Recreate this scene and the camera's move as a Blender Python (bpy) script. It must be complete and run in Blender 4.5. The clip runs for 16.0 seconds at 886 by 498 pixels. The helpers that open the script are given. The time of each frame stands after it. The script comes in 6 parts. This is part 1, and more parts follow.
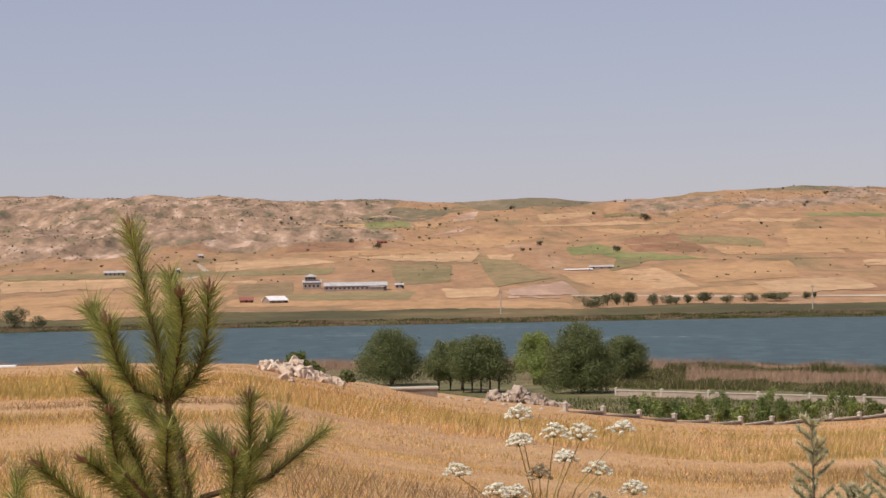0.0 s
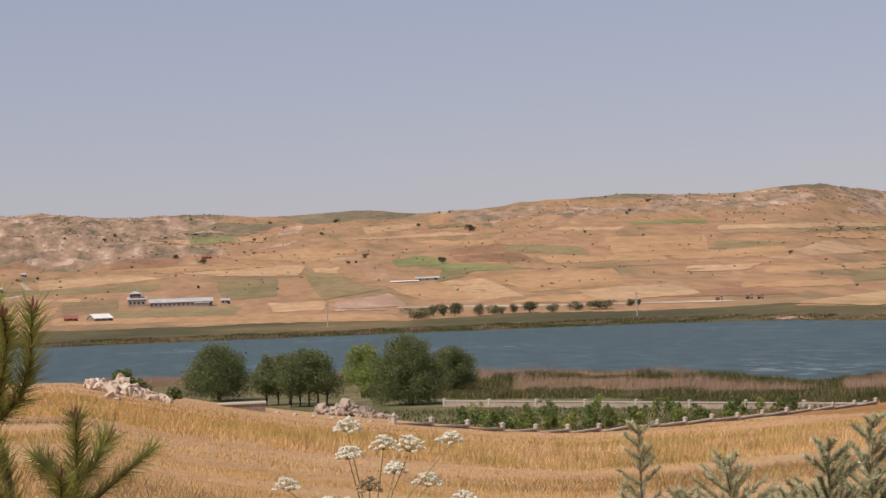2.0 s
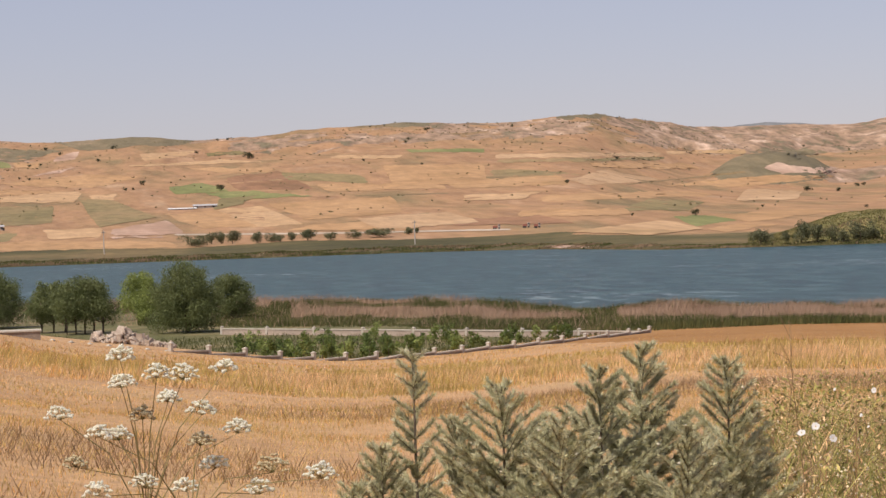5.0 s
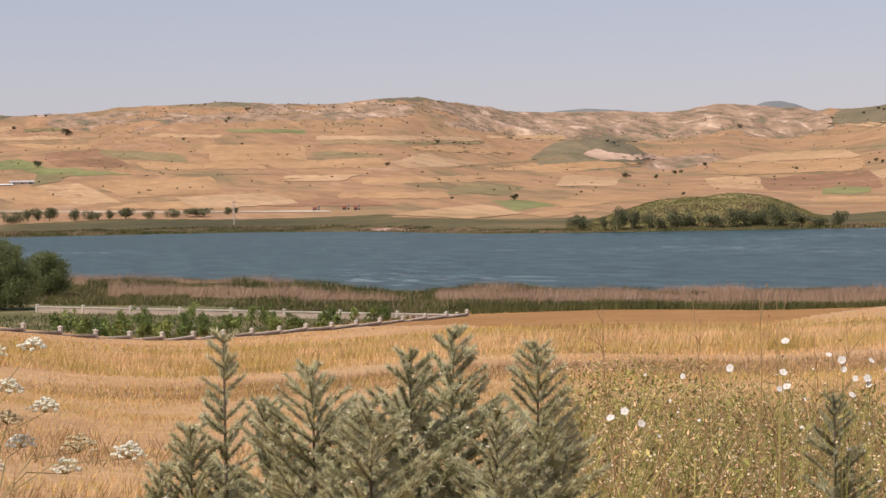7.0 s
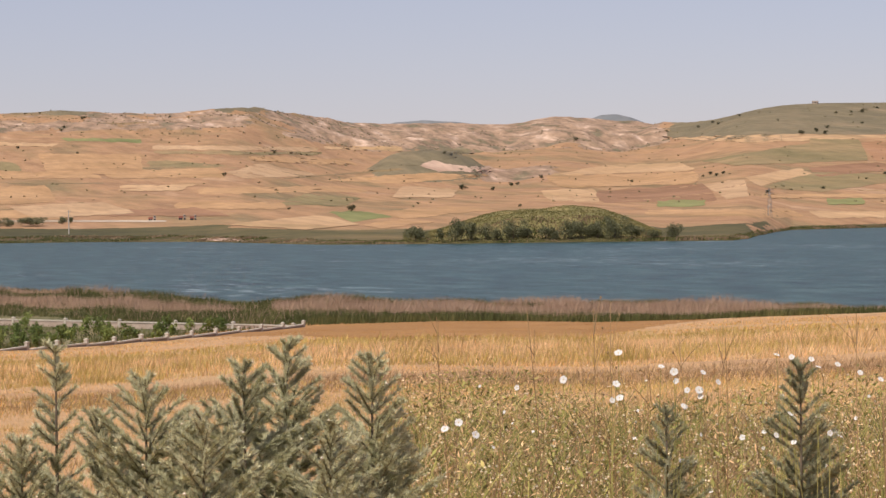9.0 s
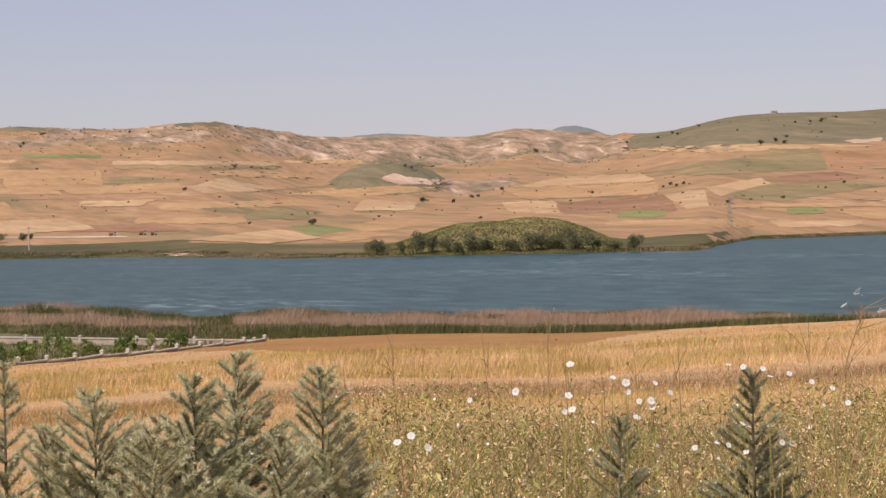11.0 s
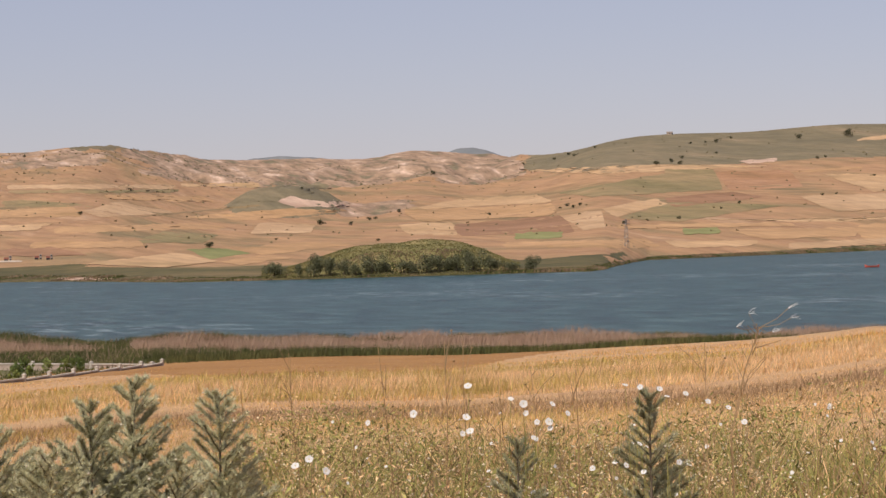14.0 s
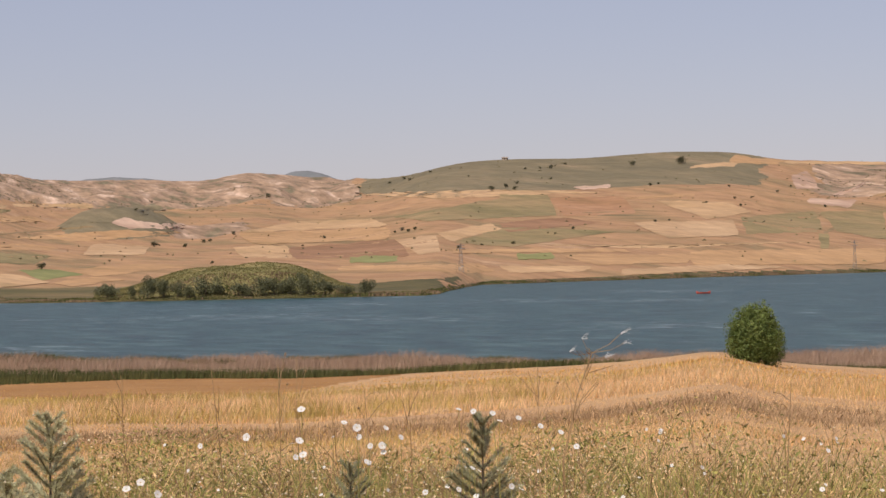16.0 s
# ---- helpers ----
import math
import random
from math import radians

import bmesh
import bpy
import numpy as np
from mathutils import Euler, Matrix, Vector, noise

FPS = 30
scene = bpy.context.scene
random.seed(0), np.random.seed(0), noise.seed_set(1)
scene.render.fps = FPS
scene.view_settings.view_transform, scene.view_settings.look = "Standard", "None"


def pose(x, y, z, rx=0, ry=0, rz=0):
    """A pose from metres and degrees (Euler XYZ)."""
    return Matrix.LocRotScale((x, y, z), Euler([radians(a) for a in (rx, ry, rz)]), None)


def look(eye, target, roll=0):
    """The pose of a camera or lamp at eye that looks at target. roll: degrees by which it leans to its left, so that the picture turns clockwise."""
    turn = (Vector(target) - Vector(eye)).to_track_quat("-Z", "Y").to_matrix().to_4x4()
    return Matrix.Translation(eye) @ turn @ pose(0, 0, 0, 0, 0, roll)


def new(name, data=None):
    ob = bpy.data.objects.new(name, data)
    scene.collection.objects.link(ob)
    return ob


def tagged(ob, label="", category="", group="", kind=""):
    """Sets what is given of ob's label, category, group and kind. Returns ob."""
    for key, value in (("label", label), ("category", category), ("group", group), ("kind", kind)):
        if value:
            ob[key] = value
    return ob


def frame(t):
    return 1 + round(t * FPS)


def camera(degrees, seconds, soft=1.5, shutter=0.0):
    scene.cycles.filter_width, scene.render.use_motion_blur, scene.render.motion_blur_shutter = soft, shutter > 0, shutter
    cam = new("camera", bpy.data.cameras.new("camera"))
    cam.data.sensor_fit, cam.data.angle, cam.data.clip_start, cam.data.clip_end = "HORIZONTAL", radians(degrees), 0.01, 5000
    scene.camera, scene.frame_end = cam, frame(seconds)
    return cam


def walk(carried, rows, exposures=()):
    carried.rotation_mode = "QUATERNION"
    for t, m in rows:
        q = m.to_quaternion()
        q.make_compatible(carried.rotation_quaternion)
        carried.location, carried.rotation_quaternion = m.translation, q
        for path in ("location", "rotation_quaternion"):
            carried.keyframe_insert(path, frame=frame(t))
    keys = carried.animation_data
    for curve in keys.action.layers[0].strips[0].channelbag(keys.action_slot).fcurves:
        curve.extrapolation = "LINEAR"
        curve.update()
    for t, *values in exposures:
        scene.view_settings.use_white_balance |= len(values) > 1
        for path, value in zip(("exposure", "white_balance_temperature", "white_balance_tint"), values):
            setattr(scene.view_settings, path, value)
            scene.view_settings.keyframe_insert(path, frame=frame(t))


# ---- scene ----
EYE_Z = 12.0  # the eye stands 12 m over the lake

cam = camera(20.114, 16.0, soft=1.5)
# seconds, sidestep in metres, heading (degrees clockwise from +y), pitch, roll
PAN = [
    (0.0, -0.030, 0.000, 1.087, -1.098),
    (0.5, -0.030, 1.071, 1.254, -1.434),
    (1.0, -0.030, 2.279, 1.348, -1.603),
    (1.5, -0.030, 3.281, 1.352, -1.981),
    (2.0, -0.030, 4.009, 1.264, -2.233),
    (2.5, -0.030, 3.879, 0.587, -2.515),
    (3.0, -0.030, 4.603, 0.179, -2.671),
    (3.5, -0.030, 5.750, -0.054, -2.805),
    (4.0, -0.030, 7.053, -0.293, -2.774),
    (6.5, 0.000, 11.840, -0.894, -0.934),
    (7.0, 0.000, 13.156, -1.092, -1.052),
    (7.5, 0.000, 14.376, -1.133, -0.971),
    (8.0, 0.000, 15.684, -1.094, -0.702),
    (8.5, 0.000, 16.558, -1.030, -0.665),
    (9.0, 0.006, 16.901, -0.894, -0.715),
    (11.5, 0.046, 18.104, -0.600, -1.331),
    (12.0, 0.046, 18.391, -0.583, -1.317),
    (12.5, 0.046, 18.478, -0.468, -1.226),
    (13.0, 0.046, 18.621, -0.266, -1.196),
    (13.5, 0.046, 18.898, -0.018, -1.401),
    (14.0, 0.046, 20.155, -0.167, -1.599),
    (14.5, 0.046, 21.620, -0.494, -1.399),
    (15.0, 0.046, 22.405, -0.486, -1.308),
    (15.5, 0.046, 23.163, -0.266, -1.214),
    (16.0, 0.046, 23.954, 0.287, -1.099),
]


def pan_pose(side, heading, pitch, roll):
    a, p = radians(heading), radians(pitch)
    eye = Vector((side, 0, EYE_Z))
    return look(eye, eye + Vector((math.sin(a) * math.cos(p), math.cos(a) * math.cos(p), math.sin(p))), roll)


walk(cam, [(t, pan_pose(s, a, p, r)) for t, s, a, p, r in PAN],
     exposures=[(0.0, 0.0), (1.5, -0.08), (2.5, -0.10), (3.5, 0.0), (6.5, 0.10), (9.0, 0.12), (12.5, 0.04), (16.0, -0.02)])

# ---------------------------------------------------------------- world and sun
SUN_HEADING, SUN_HEIGHT = 238.0, 54.0
world = bpy.data.worlds.new("sky")
scene.world = world
world.use_nodes = True
wn = world.node_tree.nodes
sky = wn.new("ShaderNodeTexSky")
sky.sky_type, sky.sun_disc = "NISHITA", False
sky.sun_elevation, sky.sun_rotation = radians(SUN_HEIGHT), radians(SUN_HEADING)
sky.altitude, sky.air_density, sky.dust_density, sky.ozone_density = 900, 1.0, 1.0, 3.0
tint = wn.new("ShaderNodeMix")
tint.data_type, tint.blend_type = "RGBA", "MULTIPLY"
tint.inputs[0].default_value = 1.0
tint.inputs[7].default_value = (1.36, 1.07, 1.08, 1)
world.node_tree.links.new(sky.outputs[0], tint.inputs[6])
haze = wn.new("ShaderNodeMix")  # summer haze evens the sky out
haze.data_type = "RGBA"
haze.inputs[0].default_value = 0.45
haze.inputs[7].default_value = (5.25, 5.35, 6.5, 1)
world.node_tree.links.new(tint.outputs[2], haze.inputs[6])
world.node_tree.links.new(haze.outputs[2], wn["Background"].inputs[0])
wn["Background"].inputs[1].default_value = 0.085

lamp = bpy.data.lights.new("sun", "SUN")
lamp.energy, lamp.angle, lamp.color = 3.85, radians(0.6), (1.0, 0.91, 0.79)
sun = new("sun", lamp)
sa, sh = radians(SUN_HEADING), radians(SUN_HEIGHT)
SUN_WAY = Vector((math.sin(sa) * math.cos(sh), math.cos(sa) * math.cos(sh), math.sin(sh)))
sun.matrix_world = look(SUN_WAY * 60, (0, 0, 0))


# ---------------------------------------------------------------- materials
def node(mat, kind, **values):
    n = mat.node_tree.nodes.new(kind)
    for key, value in values.items():
        n.inputs[key.replace("_", " ")].default_value = value
    return n


def ramp_of(mat, stops):
    r = mat.node_tree.nodes.new("ShaderNodeValToRGB")
    while len(r.color_ramp.elements) < len(stops):
        r.color_ramp.elements.new(0.5)
    for e, (at, c) in zip(r.color_ramp.elements, stops):
        e.position, e.color = at, (*c, 1)
    return r


def noise_of(mat, size, detail=5.0, rough=0.6, stretch=(1, 1, 1)):
    """Noise in world metres, features about `size` metres across."""
    g = mat.node_tree.nodes.new("ShaderNodeNewGeometry")
    m = mat.node_tree.nodes.new("ShaderNodeMapping")
    m.inputs["Scale"].default_value = stretch
    n = node(mat, "ShaderNodeTexNoise", Scale=1.0 / size, Detail=detail, Roughness=rough)
    mat.node_tree.links.new(g.outputs["Position"], m.inputs["Vector"])
    mat.node_tree.links.new(m.outputs[0], n.inputs["Vector"])
    return n


def mix(mat, kind, a, b, fac):
    """Mixes two colours, each a socket or a tuple; fac is a socket or a number."""
    m = mat.node_tree.nodes.new("ShaderNodeMix")
    m.data_type, m.blend_type = "RGBA", kind
    for slot, v in ((0, fac), (6, a), (7, b)):
        if isinstance(v, bpy.types.NodeSocket):
            mat.node_tree.links.new(v, m.inputs[slot])
        else:
            m.inputs[slot].default_value = v if slot == 0 else (*v, 1)
    return m.outputs[2]


def surface(name, stops, size, grain=None, grain_size=0.1, rough=0.9, bump=0.0, bump_size=None, vary=0.0, stretch=(1, 1, 1),
            translucent=0.0, metal=0.0, streak=None):
    """stops: the ramp over large noise; grain: darkest and lightest factor of a finer noise; vary: change of tone from piece to piece."""
    mat = bpy.data.materials.new(name)
    mat.use_nodes = True
    bsdf = mat.node_tree.nodes["Principled BSDF"]
    bsdf.inputs["Roughness"].default_value, bsdf.inputs["Metallic"].default_value = rough, metal
    bsdf.inputs["Specular IOR Level"].default_value = 0.25
    big = noise_of(mat, size, stretch=stretch)
    r = ramp_of(mat, stops)
    mat.node_tree.links.new(big.outputs["Fac"], r.inputs[0])
    colour = r.outputs[0]
    if grain:
        fine = noise_of(mat, grain_size, 6.0, 0.7, stretch)
        gr = ramp_of(mat, [(0.3, (grain[0],) * 3), (0.7, (grain[1],) * 3)])
        mat.node_tree.links.new(fine.outputs["Fac"], gr.inputs[0])
        colour = mix(mat, "MULTIPLY", colour, gr.outputs[0], 1.0)
    if streak:
        across = noise_of(mat, streak, 5.0, 0.65, (0.16, 1.0, 1.0))
        sr = ramp_of(mat, [(0.34, (0.90, 0.89, 0.88)), (0.5, (1.0, 1.0, 1.0)), (0.68, (1.07, 1.065, 1.06))])
        mat.node_tree.links.new(across.outputs["Fac"], sr.inputs[0])
        colour = mix(mat, "MULTIPLY", colour, sr.outputs[0], 1.0)
    if vary:
        g = mat.node_tree.nodes.new("ShaderNodeNewGeometry")
        v = ramp_of(mat, [(0.0, (1 - vary,) * 3), (1.0, (1 + vary, 1 + vary * 0.9, 1 + vary * 0.7))])
        mat.node_tree.links.new(g.outputs["Random Per Island"], v.inputs[0])
        colour = mix(mat, "MULTIPLY", colour, v.outputs[0], 1.0)
    mat.node_tree.links.new(colour, bsdf.inputs["Base Color"])
    if bump:
        b = node(mat, "ShaderNodeBump", Strength=0.8, Distance=bump)
        n = noise_of(mat, bump_size or grain_size, 6.0, 0.65)
        mat.node_tree.links.new(n.outputs["Fac"], b.inputs["Height"])
        mat.node_tree.links.new(b.outputs[0], bsdf.inputs["Normal"])
    if translucent:
        tr = mat.node_tree.nodes.new("ShaderNodeBsdfTranslucent")
        mat.node_tree.links.new(colour, tr.inputs[0])
        mx = mat.node_tree.nodes.new("ShaderNodeMixShader")
        mx.inputs[0].default_value = translucent
        mat.node_tree.links.new(bsdf.outputs[0], mx.inputs[1])
        mat.node_tree.links.new(tr.outputs[0], mx.inputs[2])
        mat.node_tree.links.new(mx.outputs[0], mat.node_tree.nodes["Material Output"].inputs["Surface"])
    return mat


def water_material():
    mat = bpy.data.materials.new("lake water")
    mat.use_nodes = True
    bsdf = mat.node_tree.nodes["Principled BSDF"]
    bsdf.inputs["Roughness"].default_value, bsdf.inputs["IOR"].default_value = 0.3, 1.33
    bsdf.inputs["Specular IOR Level"].default_value = 0.055
    big = noise_of(mat, 2.6, 5.0, 0.7, (0.42, 0.15, 1.0))
    r = ramp_of(mat, [(0.36, (0.007, 0.025, 0.027)), (0.47, (0.016, 0.048, 0.047)), (0.56, (0.031, 0.074, 0.071)), (0.67, (0.070, 0.126, 0.120))])
    mat.node_tree.links.new(big.outputs["Fac"], r.inputs[0])
    # whitecaps: short crests that run across the wind
    cap = noise_of(mat, 1.7, 3.0, 0.6, (0.55, 0.16, 1.0))
    gust = noise_of(mat, 60.0, 3.0, 0.6, (1.0, 0.5, 1.0))
    m = node(mat, "ShaderNodeMath")
    m.operation = "MULTIPLY"
    mat.node_tree.links.new(cap.outputs["Fac"], m.inputs[0])
    mat.node_tree.links.new(gust.outputs["Fac"], m.inputs[1])
    cr = ramp_of(mat, [(0.33, (0, 0, 0)), (0.41, (0.5, 0.5, 0.5))])
    mat.node_tree.links.new(m.outputs[0], cr.inputs[0])
    col = mix(mat, "MIX", r.outputs[0], (0.33, 0.40, 0.42), cr.outputs[0])
    mat.node_tree.links.new(col, bsdf.inputs["Base Color"])
    rr = node(mat, "ShaderNodeBump", Strength=1.0, Distance=0.5)
    waves = noise_of(mat, 2.2, 6.0, 0.65, (0.45, 0.2, 1.0))
    mat.node_tree.links.new(waves.outputs["Fac"], rr.inputs["Height"])
    mat.node_tree.links.new(rr.outputs[0], bsdf.inputs["Normal"])
    return mat


MAT_FIELD = surface("dry grass soil", [(0.35, (0.46, 0.275, 0.14)), (0.5, (0.54, 0.33, 0.17)), (0.66, (0.50, 0.32, 0.165))], 9.0,
                    (0.7, 1.25), 0.35, bump=0.1, bump_size=0.3)
MAT_MEADOW = surface("wet meadow", [(0.35, (0.11, 0.11, 0.042)), (0.52, (0.165, 0.145, 0.065)), (0.68, (0.27, 0.20, 0.10))], 9.0,
                     (0.7, 1.25), 1.2, bump=0.2, bump_size=1.0)
MAT_FAR_MEADOW = surface("far shore meadow", [(0.38, (0.080, 0.070, 0.028)), (0.52, (0.12, 0.098, 0.040)), (0.68, (0.21, 0.145, 0.068))], 60.0,
                         (0.7, 1.25), 5.0, stretch=(0.6, 0.4, 1), streak=22.0)
MAT_BED = surface("lake bed", [(0.4, (0.12, 0.10, 0.07)), (0.6, (0.16, 0.13, 0.09))], 5.0)
MAT_HILL = surface("steppe hillside", [(0.30, (0.22, 0.165, 0.085)), (0.43, (0.33, 0.205, 0.105)), (0.52, (0.41, 0.238, 0.125)), (0.60, (0.36, 0.205, 0.11)), (0.72, (0.48, 0.31, 0.185))], 42.0,
                   (0.72, 1.22), 11.0, stretch=(0.8, 0.16, 1), bump=3.0, bump_size=18.0)
MAT_BARE = surface("eroded badland earth", [(0.36, (0.19, 0.155, 0.095)), (0.45, (0.30, 0.20, 0.13)), (0.54, (0.38, 0.25, 0.165)), (0.61, (0.46, 0.315, 0.22)), (0.69, (0.62, 0.445, 0.34))], 20.0,
                   (0.6, 1.32), 9.0, stretch=(1, 0.22, 1), bump=5.0, bump_size=16.0)
MAT_SCRUB = surface("grey green steppe", [(0.35, (0.165, 0.135, 0.080)), (0.5, (0.20, 0.16, 0.093)), (0.62, (0.235, 0.18, 0.105)), (0.74, (0.34, 0.24, 0.15))], 50.0,
                    (0.75, 1.2), 9.0, stretch=(1, 0.2, 1), bump=3.0, bump_size=18.0)
MAT_KNOLLSOIL = surface("olive knoll grass", [(0.36, (0.155, 0.142, 0.052)), (0.5, (0.20, 0.172, 0.066)), (0.66, (0.29, 0.225, 0.10))], 9.0, (0.7, 1.25), 3.0, bump=0.6, bump_size=3.0)
MAT_RUST = surface("rusty dry grass soil", [(0.35, (0.31, 0.155, 0.052)), (0.65, (0.39, 0.205, 0.075))], 9.0, (0.75, 1.2), 0.6, bump=0.1, bump_size=0.5)
MAT_WATER = water_material()


# ---------------------------------------------------------------- the lie of the land
# Heading in degrees clockwise from +y, as seen from the eye; elevations in degrees.
def smooth(t):
    t = np.clip(t, 0, 1)
    return t * t * (3 - 2 * t)


def along(az, pairs):
    """A smooth run through pairs of (heading, value)."""
    xs, ys = [p[0] for p in pairs], [p[1] for p in pairs]
    w = 0.35
    value = sum(np.interp(az + k * w, xs, ys) for k in (-1, 0, 1)) / 3
    behind = smooth((np.abs(az) - 100) / 60)  # both ends meet behind the eye
    return value * (1 - behind) + behind * (ys[0] + ys[-1]) / 2


def lattice(ix, iy, seed):
    h = (ix.astype(np.int64) * 374761393 + iy.astype(np.int64) * 668265263 + seed * 974711) & 0x7FFFFFFF
    h = ((h ^ (h >> 13)) * 1274126177) & 0x7FFFFFFF
    return ((h ^ (h >> 16)) & 0xFFFF) / 65535.0


def value_noise(x, y, seed):
    ix, iy = np.floor(x), np.floor(y)
    fx, fy = x - ix, y - iy
    fx, fy = fx * fx * (3 - 2 * fx), fy * fy * (3 - 2 * fy)
    a, b = lattice(ix, iy, seed), lattice(ix + 1, iy, seed)
    c, d = lattice(ix, iy + 1, seed), lattice(ix + 1, iy + 1, seed)
    return (a + (b - a) * fx) * (1 - fy) + (c + (d - c) * fx) * fy - 0.5


def fbm(x, y, size, octaves, seed):
    total, amp, s = 0.0, 1.0, size
    for k in range(octaves):
        total = total + amp * value_noise(x / s, y / s, seed + k)
        amp, s = amp * 0.5, s * 0.5
    return total


def tan_d(a):
    return np.tan(np.radians(a))


FIELD_EDGE = [(-40, 170), (-10, 150), (-4.5, 150), (-2.4, 170), (0.1, 185), (2.7, 176), (5.3, 186), (10, 211), (13.7, 239), (17, 242), (20.5, 236),
              (23.7, 215), (26.5, 190), (28.7, 160), (30.2, 150), (31.9, 165), (36, 180), (70, 180)]
FIELD_RIM = [(-40, -1.6), (-10, -1.40), (-7.5, -1.38), (-4.5, -1.46), (-2.4, -1.86), (0.1, -2.27), (2.7, -2.62), (5.3, -2.92), (7, -3.02), (10, -2.89),
             (13.7, -2.59), (17, -2.53), (20.5, -2.60), (23.7, -2.50), (26.7, -2.46), (28.7, -2.36), (30.2, -2.20), (31.9, -2.52), (34, -2.64), (70, -2.6)]
NEAR_SHORE = [(-40, 400), (-10, 437), (-5, 415), (0, 405), (4.5, 375), (8.2, 360), (10.5, 320), (12.2, 302), (15.8, 288), (20, 280), (23, 270), (28, 265), (34, 266), (70, 280)]
NEAR_SHORE = [(a, d * 1.07) for a, d in NEAR_SHORE]
FAR_SHORE = [(-60, 1000), (-10, 1074), (8.5, 1090), (11.2, 1050), (14, 900), (16.5, 884), (23.9, 884), (24.2, 1000), (24.5, 1230), (28, 1360), (34, 1590), (70, 1900)]
SKYLINE = [(-60, 2.2), (-10, 2.42), (-6.2, 2.46), (-3.7, 2.29), (-1.8, 2.27), (0.1, 2.13), (2.3, 2.25), (3.4, 2.10), (5.7, 2.25), (6.4, 2.28), (8.2, 2.37), (10.3, 2.25),
           (11.4, 2.30), (12.2, 2.44), (12.9, 2.36), (13.5, 2.25), (15.0, 2.01), (17, 1.97), (18.4, 1.96), (19.4, 2.15), (20.2, 2.10), (21.2, 1.98), (22.2, 1.92), (23.1, 1.97), (24.3, 2.27),
           (25.3, 2.33), (27.2, 2.31), (28.6, 2.40), (29.3, 2.43), (30.6, 2.39), (31.8, 2.15), (34, 2.03), (70, 2.2)]
RIDGE = [(-60, 3300), (-4, 3300), (12, 3000), (15, 3700), (21, 3700), (23.5, 3000), (70, 2900)]
FAR_RISE = 0.80


def far_share(az, d):
    """How far up the far slope a place lies: 0 at the shore, 1 on the skyline."""
    ds, dk = along(az, FAR_SHORE), along(az, RIDGE)
    return np.clip((d - ds) / (dk - ds), 0, 1.3) ** FAR_RISE


def bare_share(az, g):
    """Where the hillside is gullied and bare."""
    left = smooth((1.5 - az) / 5) * smooth((g - 0.42 - 0.04 * np.clip(az + 10, 0, 12) * 0.5) / 0.15)
    mid = smooth((az - 12.5) / 2) * smooth((22.6 - az) / 1.2) * smooth((g - 0.70) / 0.12)
    mid = np.maximum(mid, 0.85 * smooth((az - 17.2) / 0.4) * smooth((19.8 - az) / 0.6) * np.exp(-((g - 0.575) / 0.045) ** 2))
    top = 0.6 * smooth((az - 2) / 3) * smooth((15 - az) / 2) * smooth((g - 0.78) / 0.12)
    east = 0.8 * smooth((az - 31.5) / 1.5) * smooth((g - 0.6) / 0.1)
    return np.maximum(np.maximum(left, mid), np.maximum(top, east))


def ground(az, d):
    """Height of the ground at a heading and a distance."""
    az, d = np.asarray(az, float), np.asarray(d, float)
    x, y = d * np.sin(np.radians(az)), d * np.cos(np.radians(az))
    de, ds = along(az, FIELD_EDGE), along(az, FAR_SHORE)
    ze = EYE_Z + de * tan_d(along(az, FIELD_RIM) - 0.06)
    near = 10.4 - (10.4 - ze) * np.clip(d / de, 0, 1)
    near = near + 0.10 * fbm(x, y, 6.0, 3, 5) * smooth(d / 15)
    drop = np.maximum(30.0, (ze - 0.4) * 20)
    near = near + (0.4 - near) * smooth((d - de) / drop)
    shore = along(az, NEAR_SHORE)
    near = near - 2.2 * smooth((d - shore + 4) / 14)
    g = far_share(az, d)
    el_s, el_k = np.degrees(np.arctan(-EYE_Z / ds)), along(az, SKYLINE)
    gg = np.where(g > 1, 1 - 1.5 * (g - 1), g)
    far = EYE_Z + d * tan_d(el_s + (el_k - el_s) * gg)
    rough = bare_share(az, g)
    fade = smooth((g - 0.12) / 0.25)
    ridged = np.abs(fbm(x, y * 0.6, 95.0, 4, 11)) * 2
    far = far + fade * (7.0 * fbm(x, y, 330.0, 4, 21) * (1 - 0.7 * smooth((g - 0.8) / 0.2)) - rough * 15 * (ridged - 0.35) * (1 - 0.6 * smooth((g - 0.85) / 0.15)))
    # the wooded knoll on the far shore
    knoll = 9.8 * (smooth((az - 16.2) / 2.8) * smooth((21.95 - az) / 1.65)) ** 0.75 * smooth((d - 892) / 45) * smooth((1120 - d) / 120)
    far = np.maximum(far, 0.25 + 0 * far) + knoll * (0.92 + 0.4 * fbm(x, y, 36.0, 3, 31))
    # the dark knoll with the pink cut below it
    far = far + 22 * np.exp(-((az - 16.5) / 1.2) ** 4) * np.exp(-((g - 0.58) / 0.042) ** 2)
    mid = (shore + ds) / 2
    far = np.where(d < ds, -2.0, far) * smooth((d - ds + 12) / 12) + -2.0 * (1 - smooth((d - ds + 12) / 12))
    return np.where(d < mid, near, far)


def spot(az, d, lift=0.0):
    """The place on the ground at a heading and a distance."""
    z = float(ground(az, d)) + lift
    return Vector((d * math.sin(radians(az)), d * math.cos(radians(az)), z))


